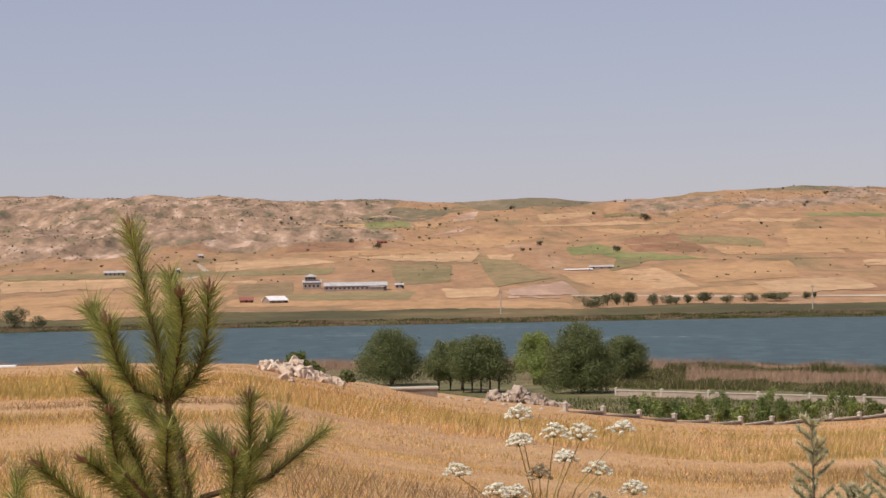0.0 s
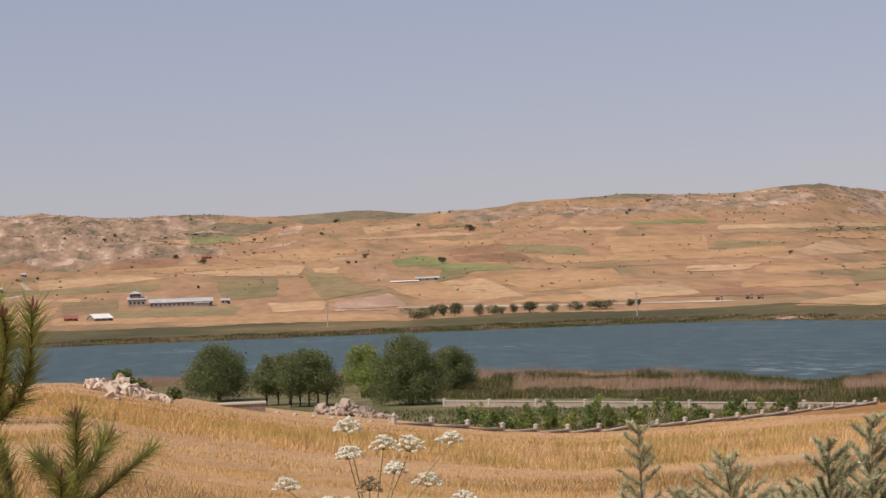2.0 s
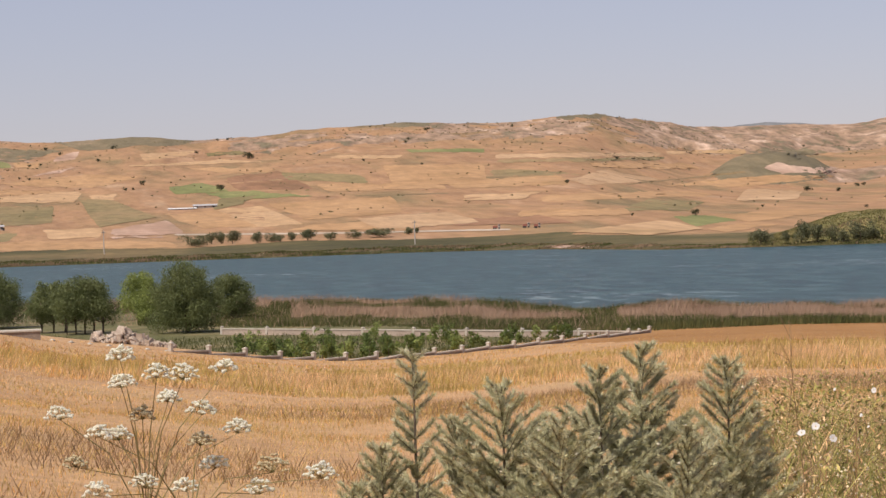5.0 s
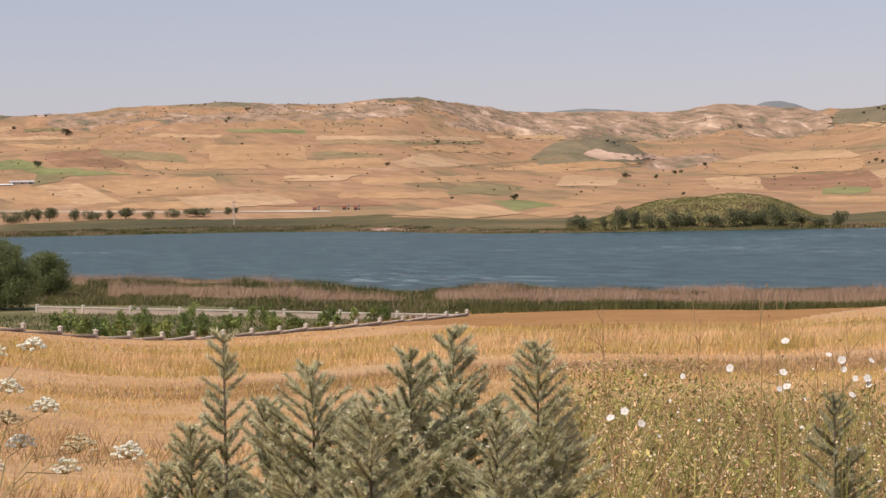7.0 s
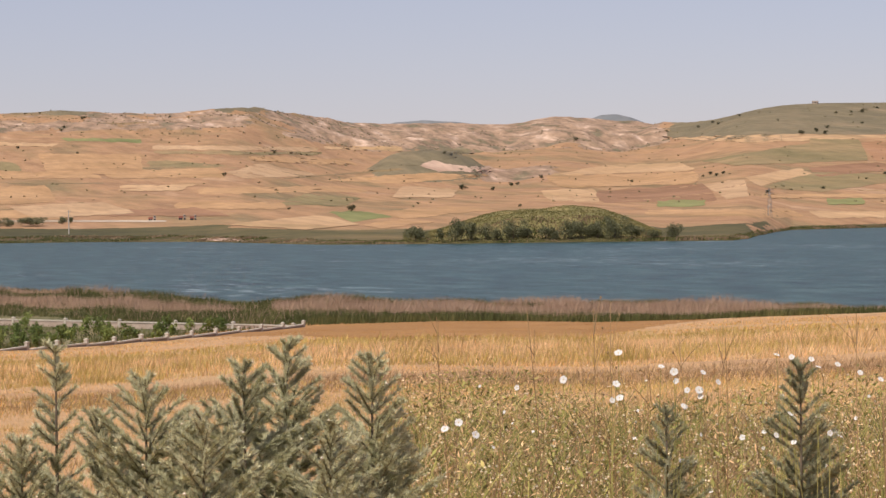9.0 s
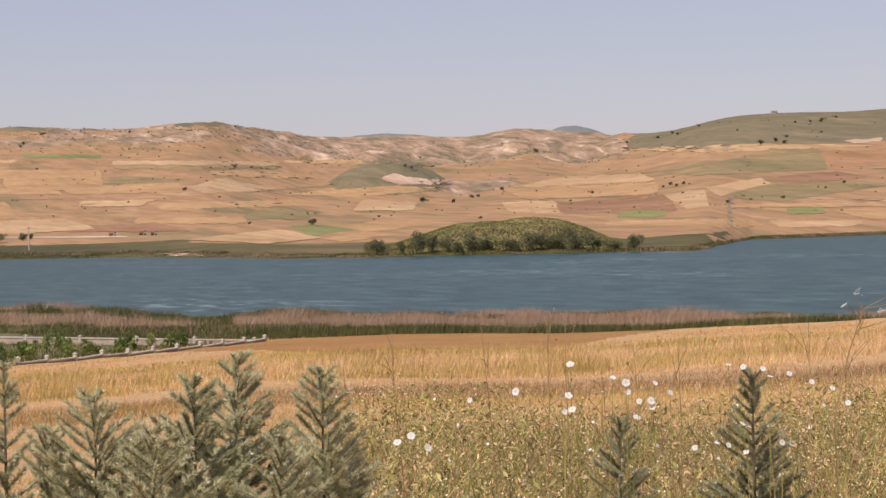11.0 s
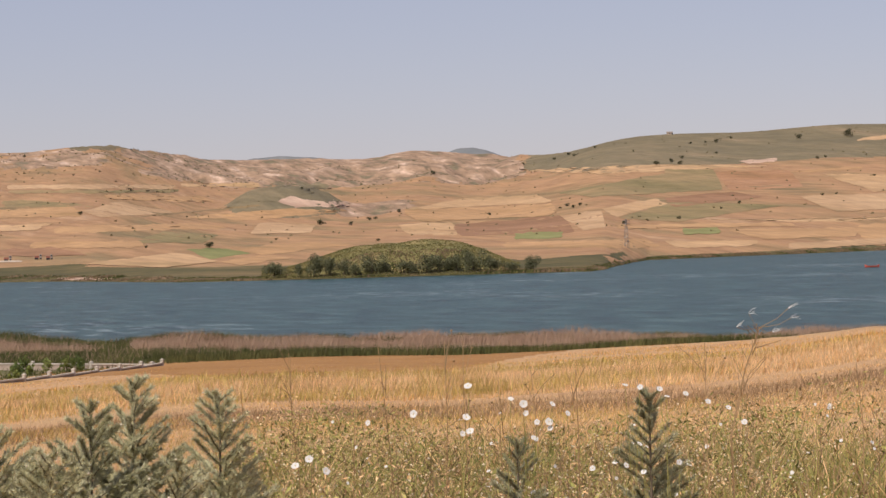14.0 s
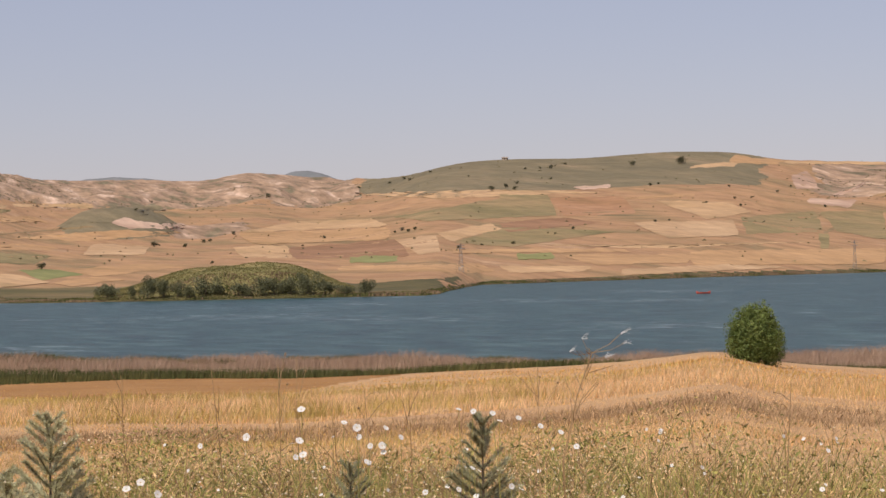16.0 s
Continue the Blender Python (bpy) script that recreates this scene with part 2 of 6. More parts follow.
def reach(az, el):
    """The distance at which the far slope shows at an elevation."""
    d = np.linspace(850, 4200, 1700)
    z = ground(np.full_like(d, az), d)
    e = np.degrees(np.arctan2(z - EYE_Z, d))
    hit = np.nonzero((e >= el) & (d > along(az, FAR_SHORE)))[0]
    return float(d[hit[0]]) if len(hit) else float(along(az, RIDGE))


# ---------------------------------------------------------------- meshes
def mesh_of(name, verts, faces, mats, slots=None, shade=False):
    me = bpy.data.meshes.new(name)
    verts, faces = np.asarray(verts, np.float32), np.asarray(faces, np.int32)
    me.vertices.add(len(verts))
    me.vertices.foreach_set("co", verts.ravel())
    n = faces.shape[1]
    me.loops.add(faces.size)
    me.loops.foreach_set("vertex_index", faces.ravel())
    me.polygons.add(len(faces))
    me.polygons.foreach_set("loop_start", np.arange(0, faces.size, n, dtype=np.int32))
    for m in mats if isinstance(mats, (list, tuple)) else [mats]:
        me.materials.append(m)
    if slots is not None:
        me.polygons.foreach_set("material_index", np.asarray(slots, np.int32))
    if shade:
        me.polygons.foreach_set("use_smooth", np.ones(len(faces), bool))
    me.update(calc_edges=True)
    me.validate()
    return me


def part(name, bm, material, parent, label=""):
    """Links a bmesh or a mesh as one object under a thing or a part."""
    if isinstance(bm, bmesh.types.BMesh):
        me = bpy.data.meshes.new(name)
        bm.to_mesh(me)
        bm.free()
        me.materials.append(material)
    else:
        me = bm
    ob = new(name, me)
    ob.parent = parent
    return tagged(ob, label=label)


def thing(name, place, label, category, group="", turn=0.0):
    e = new(name)
    e.matrix_world = Matrix.Translation(place) @ pose(0, 0, 0, 0, 0, turn)
    e.empty_display_size = 0.1
    return tagged(e, label, category, group)


# the ground: one sheet from the eye to beyond the skyline
AZ = np.concatenate([np.arange(-180, -16, 4.0), np.arange(-16, 40, 0.055), np.arange(40, 180.1, 4.0)])
DIST = np.concatenate([[0.0, 2], np.geomspace(4, 260, 110), np.linspace(263, 480, 50), np.linspace(490, 850, 8), np.linspace(860, 1400, 110),
                       np.linspace(1405, 4000, 215), [4300, 4900]])
ga, gd = np.meshgrid(AZ, DIST, indexing="ij")
gz = ground(ga, gd)
gv = np.stack([gd * np.sin(np.radians(ga)), gd * np.cos(np.radians(ga)), gz], -1)
na, nd = ga.shape
ii = (np.arange(na - 1)[:, None] * nd + np.arange(nd - 1)[None]).ravel()
gf = np.stack([ii, ii + 1, ii + nd + 1, ii + nd], -1)
ca, cd = ga[:-1, :-1].ravel(), gd[:-1, :-1].ravel()
cx, cy = cd * np.sin(np.radians(ca)), cd * np.cos(np.radians(ca))
cg = far_share(ca, cd)
wob = fbm(cx, cy, 60.0, 3, 41)
zone = np.zeros(len(cd), int)
rusty = smooth((ca - 9) / 7) * smooth((25 - ca) / 6)
zone[cd > along(ca, FIELD_EDGE) * (1.0 - 0.5 * rusty) + 12 * wob + 30 * (1 - rusty)] = 8
zone[cd > along(ca, FIELD_EDGE) + 14] = 1
zone[cd > along(ca, NEAR_SHORE) + 2] = 2
isfar = cd > along(ca, FAR_SHORE) - 6
zone[isfar] = 4
zone[isfar & (cg + 0.03 * wob < 0.115) & (ca < 24.2 + 0.6 * wob)] = 3
zone[isfar & (cg + 0.02 * wob < 0.03)] = 3
zone[isfar & (cg > 0.12) & (bare_share(ca, cg) + 0.5 * wob > 0.5)] = 5
castle = smooth((ca - 21.7) / 0.7) * smooth((31.8 - ca) / 1) * smooth((cg - 0.71 - 0.14 * smooth((24.6 - ca) / 2.8)) / 0.05)
zone[isfar & (castle + 0.4 * wob > 0.55)] = 6
zone[isfar & (np.exp(-((ca - 16.5) / 1.25) ** 4) * np.exp(-((cg - 0.575) / 0.055) ** 2) + 0.15 * wob > 0.30)] = 6
for at, wide, low in ((12.25, 0.85, 0.955), (8.3, 0.75, 0.955), (2.3, 1.0, 0.93)):  # rounded grassy tops on the skyline
    zone[isfar & (cg + 0.02 * wob > low + 0.06 * ((ca - at) / wide) ** 2) & (abs(ca - at) < wide * 1.3)] = 6
zone[isfar & (ca > 16.6) & (ca < 21.7) & (cd < 1060) & (cd > 898)] = 7
me = mesh_of("ground", gv.reshape(-1, 3), gf[:, ::-1], [MAT_FIELD, MAT_MEADOW, MAT_BED, MAT_FAR_MEADOW, MAT_HILL, MAT_BARE, MAT_SCRUB, MAT_KNOLLSOIL, MAT_RUST], zone, True)
tagged(new("ground", me), "dry golden field sloping to a lake, bare steppe hills beyond", "ground", kind="structure")

wv, wf = [], []
wa = np.linspace(-70, 75, 60)
for a in wa:
    s, c = math.sin(radians(a)), math.cos(radians(a))
    wv += [(180 * s, 180 * c, 0.0), (2100 * s, 2100 * c, 0.0)]
wf = [(2 * k, 2 * k + 2, 2 * k + 3, 2 * k + 1) for k in range(len(wa) - 1)]
tagged(new("water", mesh_of("water", wv, [f[::-1] for f in wf], MAT_WATER)), "wind-ruffled steel-blue lake water with small whitecaps", "lake", kind="structure")


# ---------------------------------------------------------------- fields on the far slope
def crop(name, a, b, grain_size=5.0):
    """A crop of two tones, with weedy and worn patches."""
    weedy, worn = (a[0] * 0.80, a[1] * 0.84, a[2] * 0.80), (b[0] * 1.06, b[1] * 1.04, b[2] * 1.04)
    return surface(name, [(0.33, weedy), (0.44, a), (0.60, b), (0.72, worn)], 38.0, (0.78, 1.18), grain_size, stretch=(0.7, 0.16, 1), streak=30.0)


CROPS = {
    "straw": (crop("pale straw stubble", (0.48, 0.30, 0.158), (0.53, 0.34, 0.187)), "pale straw stubble field on the far slope"),
    "stub": (crop("pinkish stubble", (0.46, 0.29, 0.16), (0.52, 0.34, 0.195)), "pinkish mown stubble field on the far slope"),
    "wheat": (crop("ripe wheat", (0.43, 0.252, 0.122), (0.48, 0.288, 0.145)), "ripe golden wheat field on the far slope"),
    "plough": (crop("ploughed red earth", (0.28, 0.15, 0.08), (0.33, 0.18, 0.10)), "brown ploughed field on the far slope"),
    "plough2": (crop("bare red earth", (0.36, 0.19, 0.095), (0.40, 0.22, 0.12)), "reddish bare earth field on the far slope"),
    "fallow": (crop("fallow", (0.24, 0.185, 0.085), (0.29, 0.22, 0.105)), "grey-green fallow field on the far slope"),
    "olive": (crop("weedy fallow", (0.25, 0.19, 0.09), (0.32, 0.22, 0.11)), "olive weedy fallow field on the far slope"),
    "green": (crop("green fodder", (0.215, 0.215, 0.08), (0.26, 0.245, 0.095)), "green irrigated fodder field on the far slope"),
    "scrub": (MAT_SCRUB, "grey-green scrub on the hillside"),
    "pale": (crop("bare marl", (0.42, 0.265, 0.185), (0.56, 0.385, 0.285), 9.0), "pale pink bare marl on the hillside"),
    "track": (crop("earth bank", (0.24, 0.165, 0.08), (0.28, 0.19, 0.10)), "dark grassy bank between the fields"),
    "road": (crop("gravel road", (0.46, 0.36, 0.27), (0.56, 0.46, 0.36), 7.0), "pale gravel shore road"),
}
TABLE_AZ = np.arange(-14, 40, 0.1)
TABLE_D = np.linspace(850, 4000, 1100)
ta, td = np.meshgrid(TABLE_AZ, TABLE_D, indexing="ij")
te = np.degrees(np.arctan2(ground(ta, td) - EYE_Z, td))
te[td < along(ta, FAR_SHORE) + 3] = -9
knollside = (ta > 15.6) & (ta < 22.4) & (td < 1130)
te[knollside] = np.minimum(te[knollside], -0.6)
te = np.maximum.accumulate(te, axis=1)


def reach_of(az, el):
    """The distance at which the far slope comes up to an elevation, past the wooded knoll."""
    row_of = te[min(max(int(round((az + 14) / 0.1)), 0), len(TABLE_AZ) - 1)]
    return float(np.interp(el, row_of + np.arange(len(row_of)) * 1e-7, TABLE_D))


field_count = [0]


def field(kind, far_left, far_right, near_right, near_left):
    """A field draped on the slope between four corners (heading, elevation)."""
    mat, label = CROPS[kind]
    field_count[0] += 1
    seed = field_count[0]
    nu = int(max(8, min(40, abs(far_right[0] - far_left[0]) / 0.09)))
    nv = 10
    u, v = np.meshgrid(np.linspace(0, 1, nu + 1), np.linspace(0, 1, nv + 1), indexing="ij")
    u = u + 0.025 * np.abs(2 * v - 1) ** 3 * (0.5 - u) * 2
    fl, fr, nr, nl = far_left, far_right, near_right, near_left
    az = (fl[0] * (1 - u) + fr[0] * u) * (1 - v) + (nl[0] * (1 - u) + nr[0] * u) * v
    el = (fl[1] * (1 - u) + fr[1] * u) * (1 - v) + (nl[1] * (1 - u) + nr[1] * u) * v
    if kind not in ("track", "road"):  # an uneven rim
        az = az + 0.07 * fbm(v * 3.0 + seed * 1.7, u * 2.0, 1.0, 3, seed + 9)
        el = el + 0.034 * fbm(az * 5.0 + seed, v * 1.2 + seed, 1.0, 3, seed)
    az, el = az.ravel(), el.ravel()
    d = np.array([reach_of(a, e) for a, e in zip(az, el)])
    verts = np.stack([d * np.sin(np.radians(az)), d * np.cos(np.radians(az)), ground(az, d) + 0.06 + 0.05 * (seed % 5)], -1)
    faces = [(i * (nv + 1) + j, i * (nv + 1) + j + 1, (i + 1) * (nv + 1) + j + 1, (i + 1) * (nv + 1) + j) for i in range(nu) for j in range(nv)]
    ob = new("field_%d" % seed if kind not in ("road", "track") else kind + "_%d" % seed, mesh_of("field", verts, faces, mat, shade=True))
    tagged(ob, label, "road" if kind == "road" else "field", kind="structure")


field("straw", (-5.23, 0.87), (-3.42, 0.96), (-2.32, 0.83), (-5.23, 0.65))
field("fallow", (-5.23, 0.65), (-2.39, 0.70), (-2.65, 0.55), (-5.23, 0.55))
field("straw", (-10.07, 0.51), (-5.87, 0.54), (-5.88, 0.39), (-10.07, 0.23))
field("fallow", (-10.07, 0.64), (-5.23, 0.68), (-5.23, 0.55), (-10.07, 0.53))
field("straw", (-5.23, 0.45), (-4.27, 0.43), (-4.27, 0.38), (-5.24, 0.40))
field("wheat", (-10.07, 0.13), (-4.72, 0.26), (-4.98, 0.05), (-10.08, -0.10))
field("wheat", (-10.08, -0.06), (-6.27, -0.18), (-6.27, -0.33), (-10.08, -0.41))
field("wheat", (-3.42, 1.06), (-0.83, 1.10), (0.72, 1.01), (-2.39, 0.95))
field("straw", (-2.13, 0.93), (0.85, 1.02), (0.66, 0.76), (-0.83, 0.82))
field("straw", (0.98, 0.93), (1.63, 0.94), (1.56, 0.80), (1.11, 0.78))
field("wheat", (-1.09, 1.25), (0.99, 1.40), (2.29, 1.31), (0.99, 1.08))
field("straw", (-2.76, 1.70), (-1.73, 1.70), (-1.79, 1.60), (-2.76, 1.64))
field("green", (-1.79, 1.73), (-0.82, 1.74), (-0.69, 1.61), (-1.73, 1.57))
field("wheat", (-0.69, 1.71), (-0.04, 1.71), (-0.11, 1.58), (-0.63, 1.59))
field("fallow", (-3.69, 0.13), (-0.59, 0.13), (-0.85, -0.05), (-3.44, -0.03))
field("wheat", (-4.98, 0.00), (-1.11, -0.08), (-1.11, -0.19), (-4.99, -0.16))
field("straw", (-0.07, 0.16), (1.29, 0.19), (1.22, -0.04), (0.06, -0.04))
field("olive", (-1.22, 0.73), (0.20, 0.71), (0.19, 0.32), (-1.10, 0.28))
field("olive", (0.72, 0.89), (1.50, 0.79), (2.53, 0.40), (1.23, 0.17))
field("wheat", (-0.59, -0.06), (2.77, -0.18), (3.03, -0.32), (-2.41, -0.25))
field("track", (-4.72, 0.35), (-3.43, 0.39), (-3.44, 0.13), (-4.73, 0.09))
field("plough", (-3.42, 1.27), (-1.86, 1.29), (-2.13, 1.08), (-3.68, 1.06))
field("pale", (1.49, 0.14), (2.78, 0.29), (3.16, -0.02), (1.48, -0.02))
field("pale", (-0.17, 1.43), (0.74, 1.58), (0.34, 1.46), (-0.31, 1.38))
field("pale", (0.29, 1.81), (0.81, 1.94), (0.74, 1.76), (0.22, 1.72))
field("pale", (-4.96, 1.26), (-4.32, 1.37), (-4.45, 1.25), (-4.84, 1.19))
field("scrub", (-2.11, 1.85), (-1.07, 2.05), (0.48, 1.97), (-0.56, 1.73))
field("scrub", (0.23, 2.16), (2.30, 2.22), (2.95, 2.10), (1.00, 1.92))
field("straw", (1.90, 1.57), (4.10, 1.65), (5.00, 1.56), (2.03, 1.54))
field("straw", (2.17, 1.81), (3.59, 1.88), (3.20, 1.75), (2.29, 1.68))
field("fallow", (3.65, 1.80), (4.49, 1.84), (4.62, 1.74), (3.72, 1.73))
field("green", (2.80, 1.05), (3.58, 1.13), (4.22, 0.91), (2.92, 0.89))
field("green", (3.57, 0.90), (4.73, 0.90), (6.14, 0.74), (4.08, 0.73))
field("fallow", (3.95, 0.74), (4.86, 0.80), (4.47, 0.62), (3.82, 0.51))
field("wheat", (3.19, 1.49), (5.26, 1.41), (5.13, 1.31), (4.10, 1.33))
field("plough", (4.09, 1.23), (5.38, 1.35), (6.14, 0.90), (4.35, 0.94))
field("fallow", (5.38, 1.31), (7.17, 1.19), (7.43, 1.00), (5.51, 1.12))
field("wheat", (6.15, 1.03), (8.95, 0.92), (9.20, 0.81), (6.40, 0.84))
field("wheat", (7.69, 1.39), (10.07, 1.34), (10.06, 0.89), (7.93, 0.94))
field("straw", (3.82, 0.53), (4.98, 0.55), (5.87, 0.11), (4.59, 0.08))
field("wheat", (2.66, 0.43), (3.95, 0.50), (4.84, 0.07), (3.55, 0.10))
field("wheat", (4.98, 0.61), (7.93, 0.66), (8.17, 0.29), (5.87, 0.21))
field("wheat", (6.00, 0.08), (8.17, 0.16), (8.42, -0.10), (5.35, -0.04))
field("stub", (7.02, 0.19), (9.19, 0.27), (9.94, 0.00), (7.66, -0.08))
field("track", (7.04, 0.73), (9.20, 0.72), (9.20, 0.69), (7.04, 0.70))
field("track", (5.87, 0.05), (8.74, 0.28), (8.74, 0.25), (5.87, 0.03))
field("straw", (6.54, 1.66), (8.20, 1.60), (8.07, 1.53), (6.54, 1.59))
field("green", (8.21, 1.75), (10.07, 1.68), (10.07, 1.61), (8.33, 1.67))
field("pale", (1.48, -0.02), (2.65, -0.07), (2.65, -0.10), (1.48, -0.06))
field("olive", (10.17, 1.20), (11.07, 1.19), (12.37, 1.01), (10.23, 1.05))
field("stub", (11.98, 0.91), (12.69, 1.13), (14.05, 0.84), (12.36, 0.78))
field("wheat", (9.26, 1.00), (11.85, 1.02), (11.97, 0.80), (9.26, 0.81))
field("straw", (9.58, 0.64), (11.32, 0.65), (10.93, 0.56), (9.51, 0.58))
field("straw", (9.51, 0.56), (11.06, 0.57), (10.93, 0.50), (9.51, 0.53))
field("wheat", (11.32, 0.57), (14.69, 0.58), (15.33, 0.44), (11.32, 0.43))
field("fallow", (13.00, 0.16), (13.78, 0.40), (15.07, 0.31), (14.68, 0.12))
field("wheat", (10.80, 0.26), (13.26, 0.22), (13.38, 0.06), (10.79, 0.11))
field("plough", (9.24, 0.09), (11.31, 0.12), (12.09, -0.09), (9.24, -0.05))
field("straw", (11.95, -0.30), (14.03, -0.08), (15.06, -0.30), (13.77, -0.42))
field("green", (14.29, -0.01), (15.07, 0.00), (15.78, -0.15), (14.80, -0.25))
field("wheat", (15.33, -0.02), (17.01, 0.08), (18.17, -0.00), (15.97, -0.20))
field("wheat", (15.06, -0.31), (15.97, -0.20), (16.74, -0.26), (15.45, -0.41))
field("straw", (14.19, 1.49), (16.00, 1.46), (16.00, 1.35), (14.19, 1.44))
field("wheat", (12.37, 1.29), (14.70, 1.20), (14.96, 1.03), (12.63, 1.16))
field("track", (13.27, 0.77), (15.99, 0.97), (15.99, 0.93), (13.27, 0.75))
field("wheat", (14.04, 0.72), (16.63, 0.86), (18.05, 0.77), (15.98, 0.62))
field("stub", (10.31, 1.56), (14.06, 1.46), (14.06, 1.37), (10.30, 1.46))
field("olive", (10.30, 1.43), (14.19, 1.36), (14.06, 1.29), (10.30, 1.36))
field("pale", (16.38, 1.00), (16.67, 1.16), (17.28, 0.92), (16.76, 0.89))
field("pale", (16.75, 1.06), (17.25, 1.04), (17.75, 0.91), (16.80, 0.88))
field("pale", (17.34, 0.91), (17.67, 1.04), (18.44, 0.87), (17.67, 0.83))
field("pale", (11.30, -0.60), (12.08, -0.59), (12.72, -0.66), (11.95, -0.67))
field("scrub", (15.47, 1.02), (16.52, 1.45), (17.93, 1.35), (16.38, 1.04))
field("stub", (15.98, 0.55), (17.27, 0.46), (17.14, 0.27), (15.72, 0.30))
field("straw", (19.12, 0.42), (20.35, 0.45), (20.53, 0.15), (19.37, 0.18))
field("plough", (20.41, 0.39), (22.87, 0.52), (23.25, 0.14), (20.53, 0.11))
field("green", (21.83, 0.15), (22.93, 0.16), (22.86, 0.01), (21.82, 0.00))
field("straw", (20.68, 0.98), (22.36, 1.00), (22.75, 0.82), (19.25, 0.75))
field("wheat", (19.25, 0.75), (22.75, 0.79), (22.74, 0.53), (19.64, 0.46))
field("stub", (22.87, 0.52), (23.78, 0.63), (23.90, 0.22), (23.38, 0.16))
field("straw", (23.78, 0.67), (25.08, 0.85), (25.34, 0.73), (24.16, 0.45))
field("plough", (25.21, 0.86), (26.77, 0.96), (27.54, 0.81), (25.46, 0.63))
field("olive", (22.75, 1.04), (25.35, 1.44), (26.64, 1.00), (23.66, 0.93))
field("olive", (25.22, 1.51), (26.39, 1.48), (26.57, 1.00), (25.34, 1.05))
field("plough2", (26.39, 1.42), (28.07, 1.41), (28.44, 1.01), (26.77, 0.97))
field("straw", (21.85, 1.60), (25.09, 1.63), (27.81, 1.52), (23.67, 1.45))
field("wheat", (28.19, 1.38), (29.74, 1.45), (29.74, 1.37), (28.19, 1.36))
field("straw", (28.84, 1.29), (30.50, 1.23), (31.07, 0.98), (29.98, 0.85))
field("stub", (28.31, 0.80), (30.62, 0.81), (30.74, 0.45), (29.08, 0.43))
field("olive", (30.75, 0.88), (32.41, 0.97), (32.65, 0.51), (30.87, 0.49))
field("straw", (25.98, 0.34), (29.07, 0.27), (32.40, 0.29), (29.07, 0.20))
field("olive", (24.16, 0.43), (25.47, 0.76), (28.05, 0.61), (25.46, 0.30))
field("wheat", (24.16, 0.27), (28.04, 0.22), (28.30, 0.13), (24.16, 0.17))
field("green", (25.65, 0.14), (26.49, 0.15), (26.49, -0.01), (25.65, 0.01))
field("wheat", (21.56, -0.04), (24.80, -0.08), (25.19, -0.27), (21.56, -0.17))
field("straw", (25.19, -0.11), (27.39, -0.18), (27.26, -0.28), (25.45, -0.30))
field("wheat", (26.62, 0.09), (29.58, 0.06), (29.58, -0.14), (27.39, -0.15))
field("wheat", (29.58, 0.13), (34.01, 0.10), (34.00, -0.25), (29.58, -0.20))
field("stub", (28.03, -0.27), (30.60, -0.19), (31.88, -0.30), (28.03, -0.40))
field("straw", (29.75, 2.10), (30.78, 2.14), (30.65, 2.05), (29.62, 2.02))
field("wheat", (30.65, 2.31), (31.80, 2.12), (31.54, 2.05), (30.52, 2.13))
field("straw", (31.80, 2.14), (34.05, 2.07), (34.05, 2.00), (31.80, 2.07))
field("pale", (31.92, 1.81), (32.30, 1.87), (32.55, 1.48), (32.04, 1.49))
field("pale", (32.80, 1.32), (33.56, 1.62), (33.62, 1.59), (33.05, 1.31))
field("pale", (32.29, 1.29), (33.43, 1.20), (33.17, 1.04), (32.29, 1.16))
field("track", (32.59, 0.49), (33.29, 0.82), (33.34, 0.79), (32.68, 0.46))
field("fallow", (32.53, 0.47), (32.78, 0.46), (32.77, 0.13), (32.55, 0.13))
field("olive", (32.54, 0.97), (34.03, 0.93), (34.01, 0.29), (32.91, 0.51))
field("pale", (26.91, 1.64), (27.81, 1.71), (27.81, 1.62), (27.17, 1.58))
field("road", (-5.66, 0.84), (-5.56, 0.84), (-5.30, 0.64), (-5.46, 0.64))
field("road", (-5.46, 0.64), (-5.30, 0.64), (-5.80, 0.49), (-6.05, 0.49))
field("road", (2.9, -0.02), (6.9, -0.115), (6.9, -0.15), (2.9, -0.055))
field("road", (6.9, -0.115), (10.6, -0.165), (10.6, -0.20), (6.9, -0.15))


# ---------------------------------------------------------------- leaves, trunks, rocks
def leaf_stuff(name, centres, radii, count, size, mat, rng, squash=0.85, flat=0.75, down=False):
    """A crown of small leaf clumps over lumps: bent diamonds that face mostly outward."""
    centres, radii = np.asarray(centres, float), np.asarray(radii, float)
    w = radii ** 2
    pick = rng.choice(len(radii), count, p=w / w.sum())
    n = rng.normal(size=(count, 3))
    n[:, 2] = n[:, 2] * 0.9 + 0.15
    n /= np.linalg.norm(n, axis=1)[:, None]
    r = radii[pick] * (0.45 + 0.75 * rng.random(count) ** 0.9)
    c = centres[pick] + n * r[:, None] * np.array([1, 1, squash])
    nn = n + rng.normal(size=(count, 3)) * flat
    nn /= np.linalg.norm(nn, axis=1)[:, None]
    t = np.cross(nn, rng.normal(size=(count, 3)))
    t /= np.linalg.norm(t, axis=1)[:, None] + 1e-9
    if down:
        t[:, 2] -= 0.8
        t /= np.linalg.norm(t, axis=1)[:, None]
    b = np.cross(nn, t)
    s = (size * (0.6 + 0.8 * rng.random(count)))[:, None]
    v = np.stack([c - t * s, c + b * s * 0.45 + nn * s * 0.2, c + t * s, c - b * s * 0.45 + nn * s * 0.2], 1).reshape(-1, 3)
    f = np.arange(count * 4).reshape(-1, 4)
    return mesh_of(name, v, f, mat)


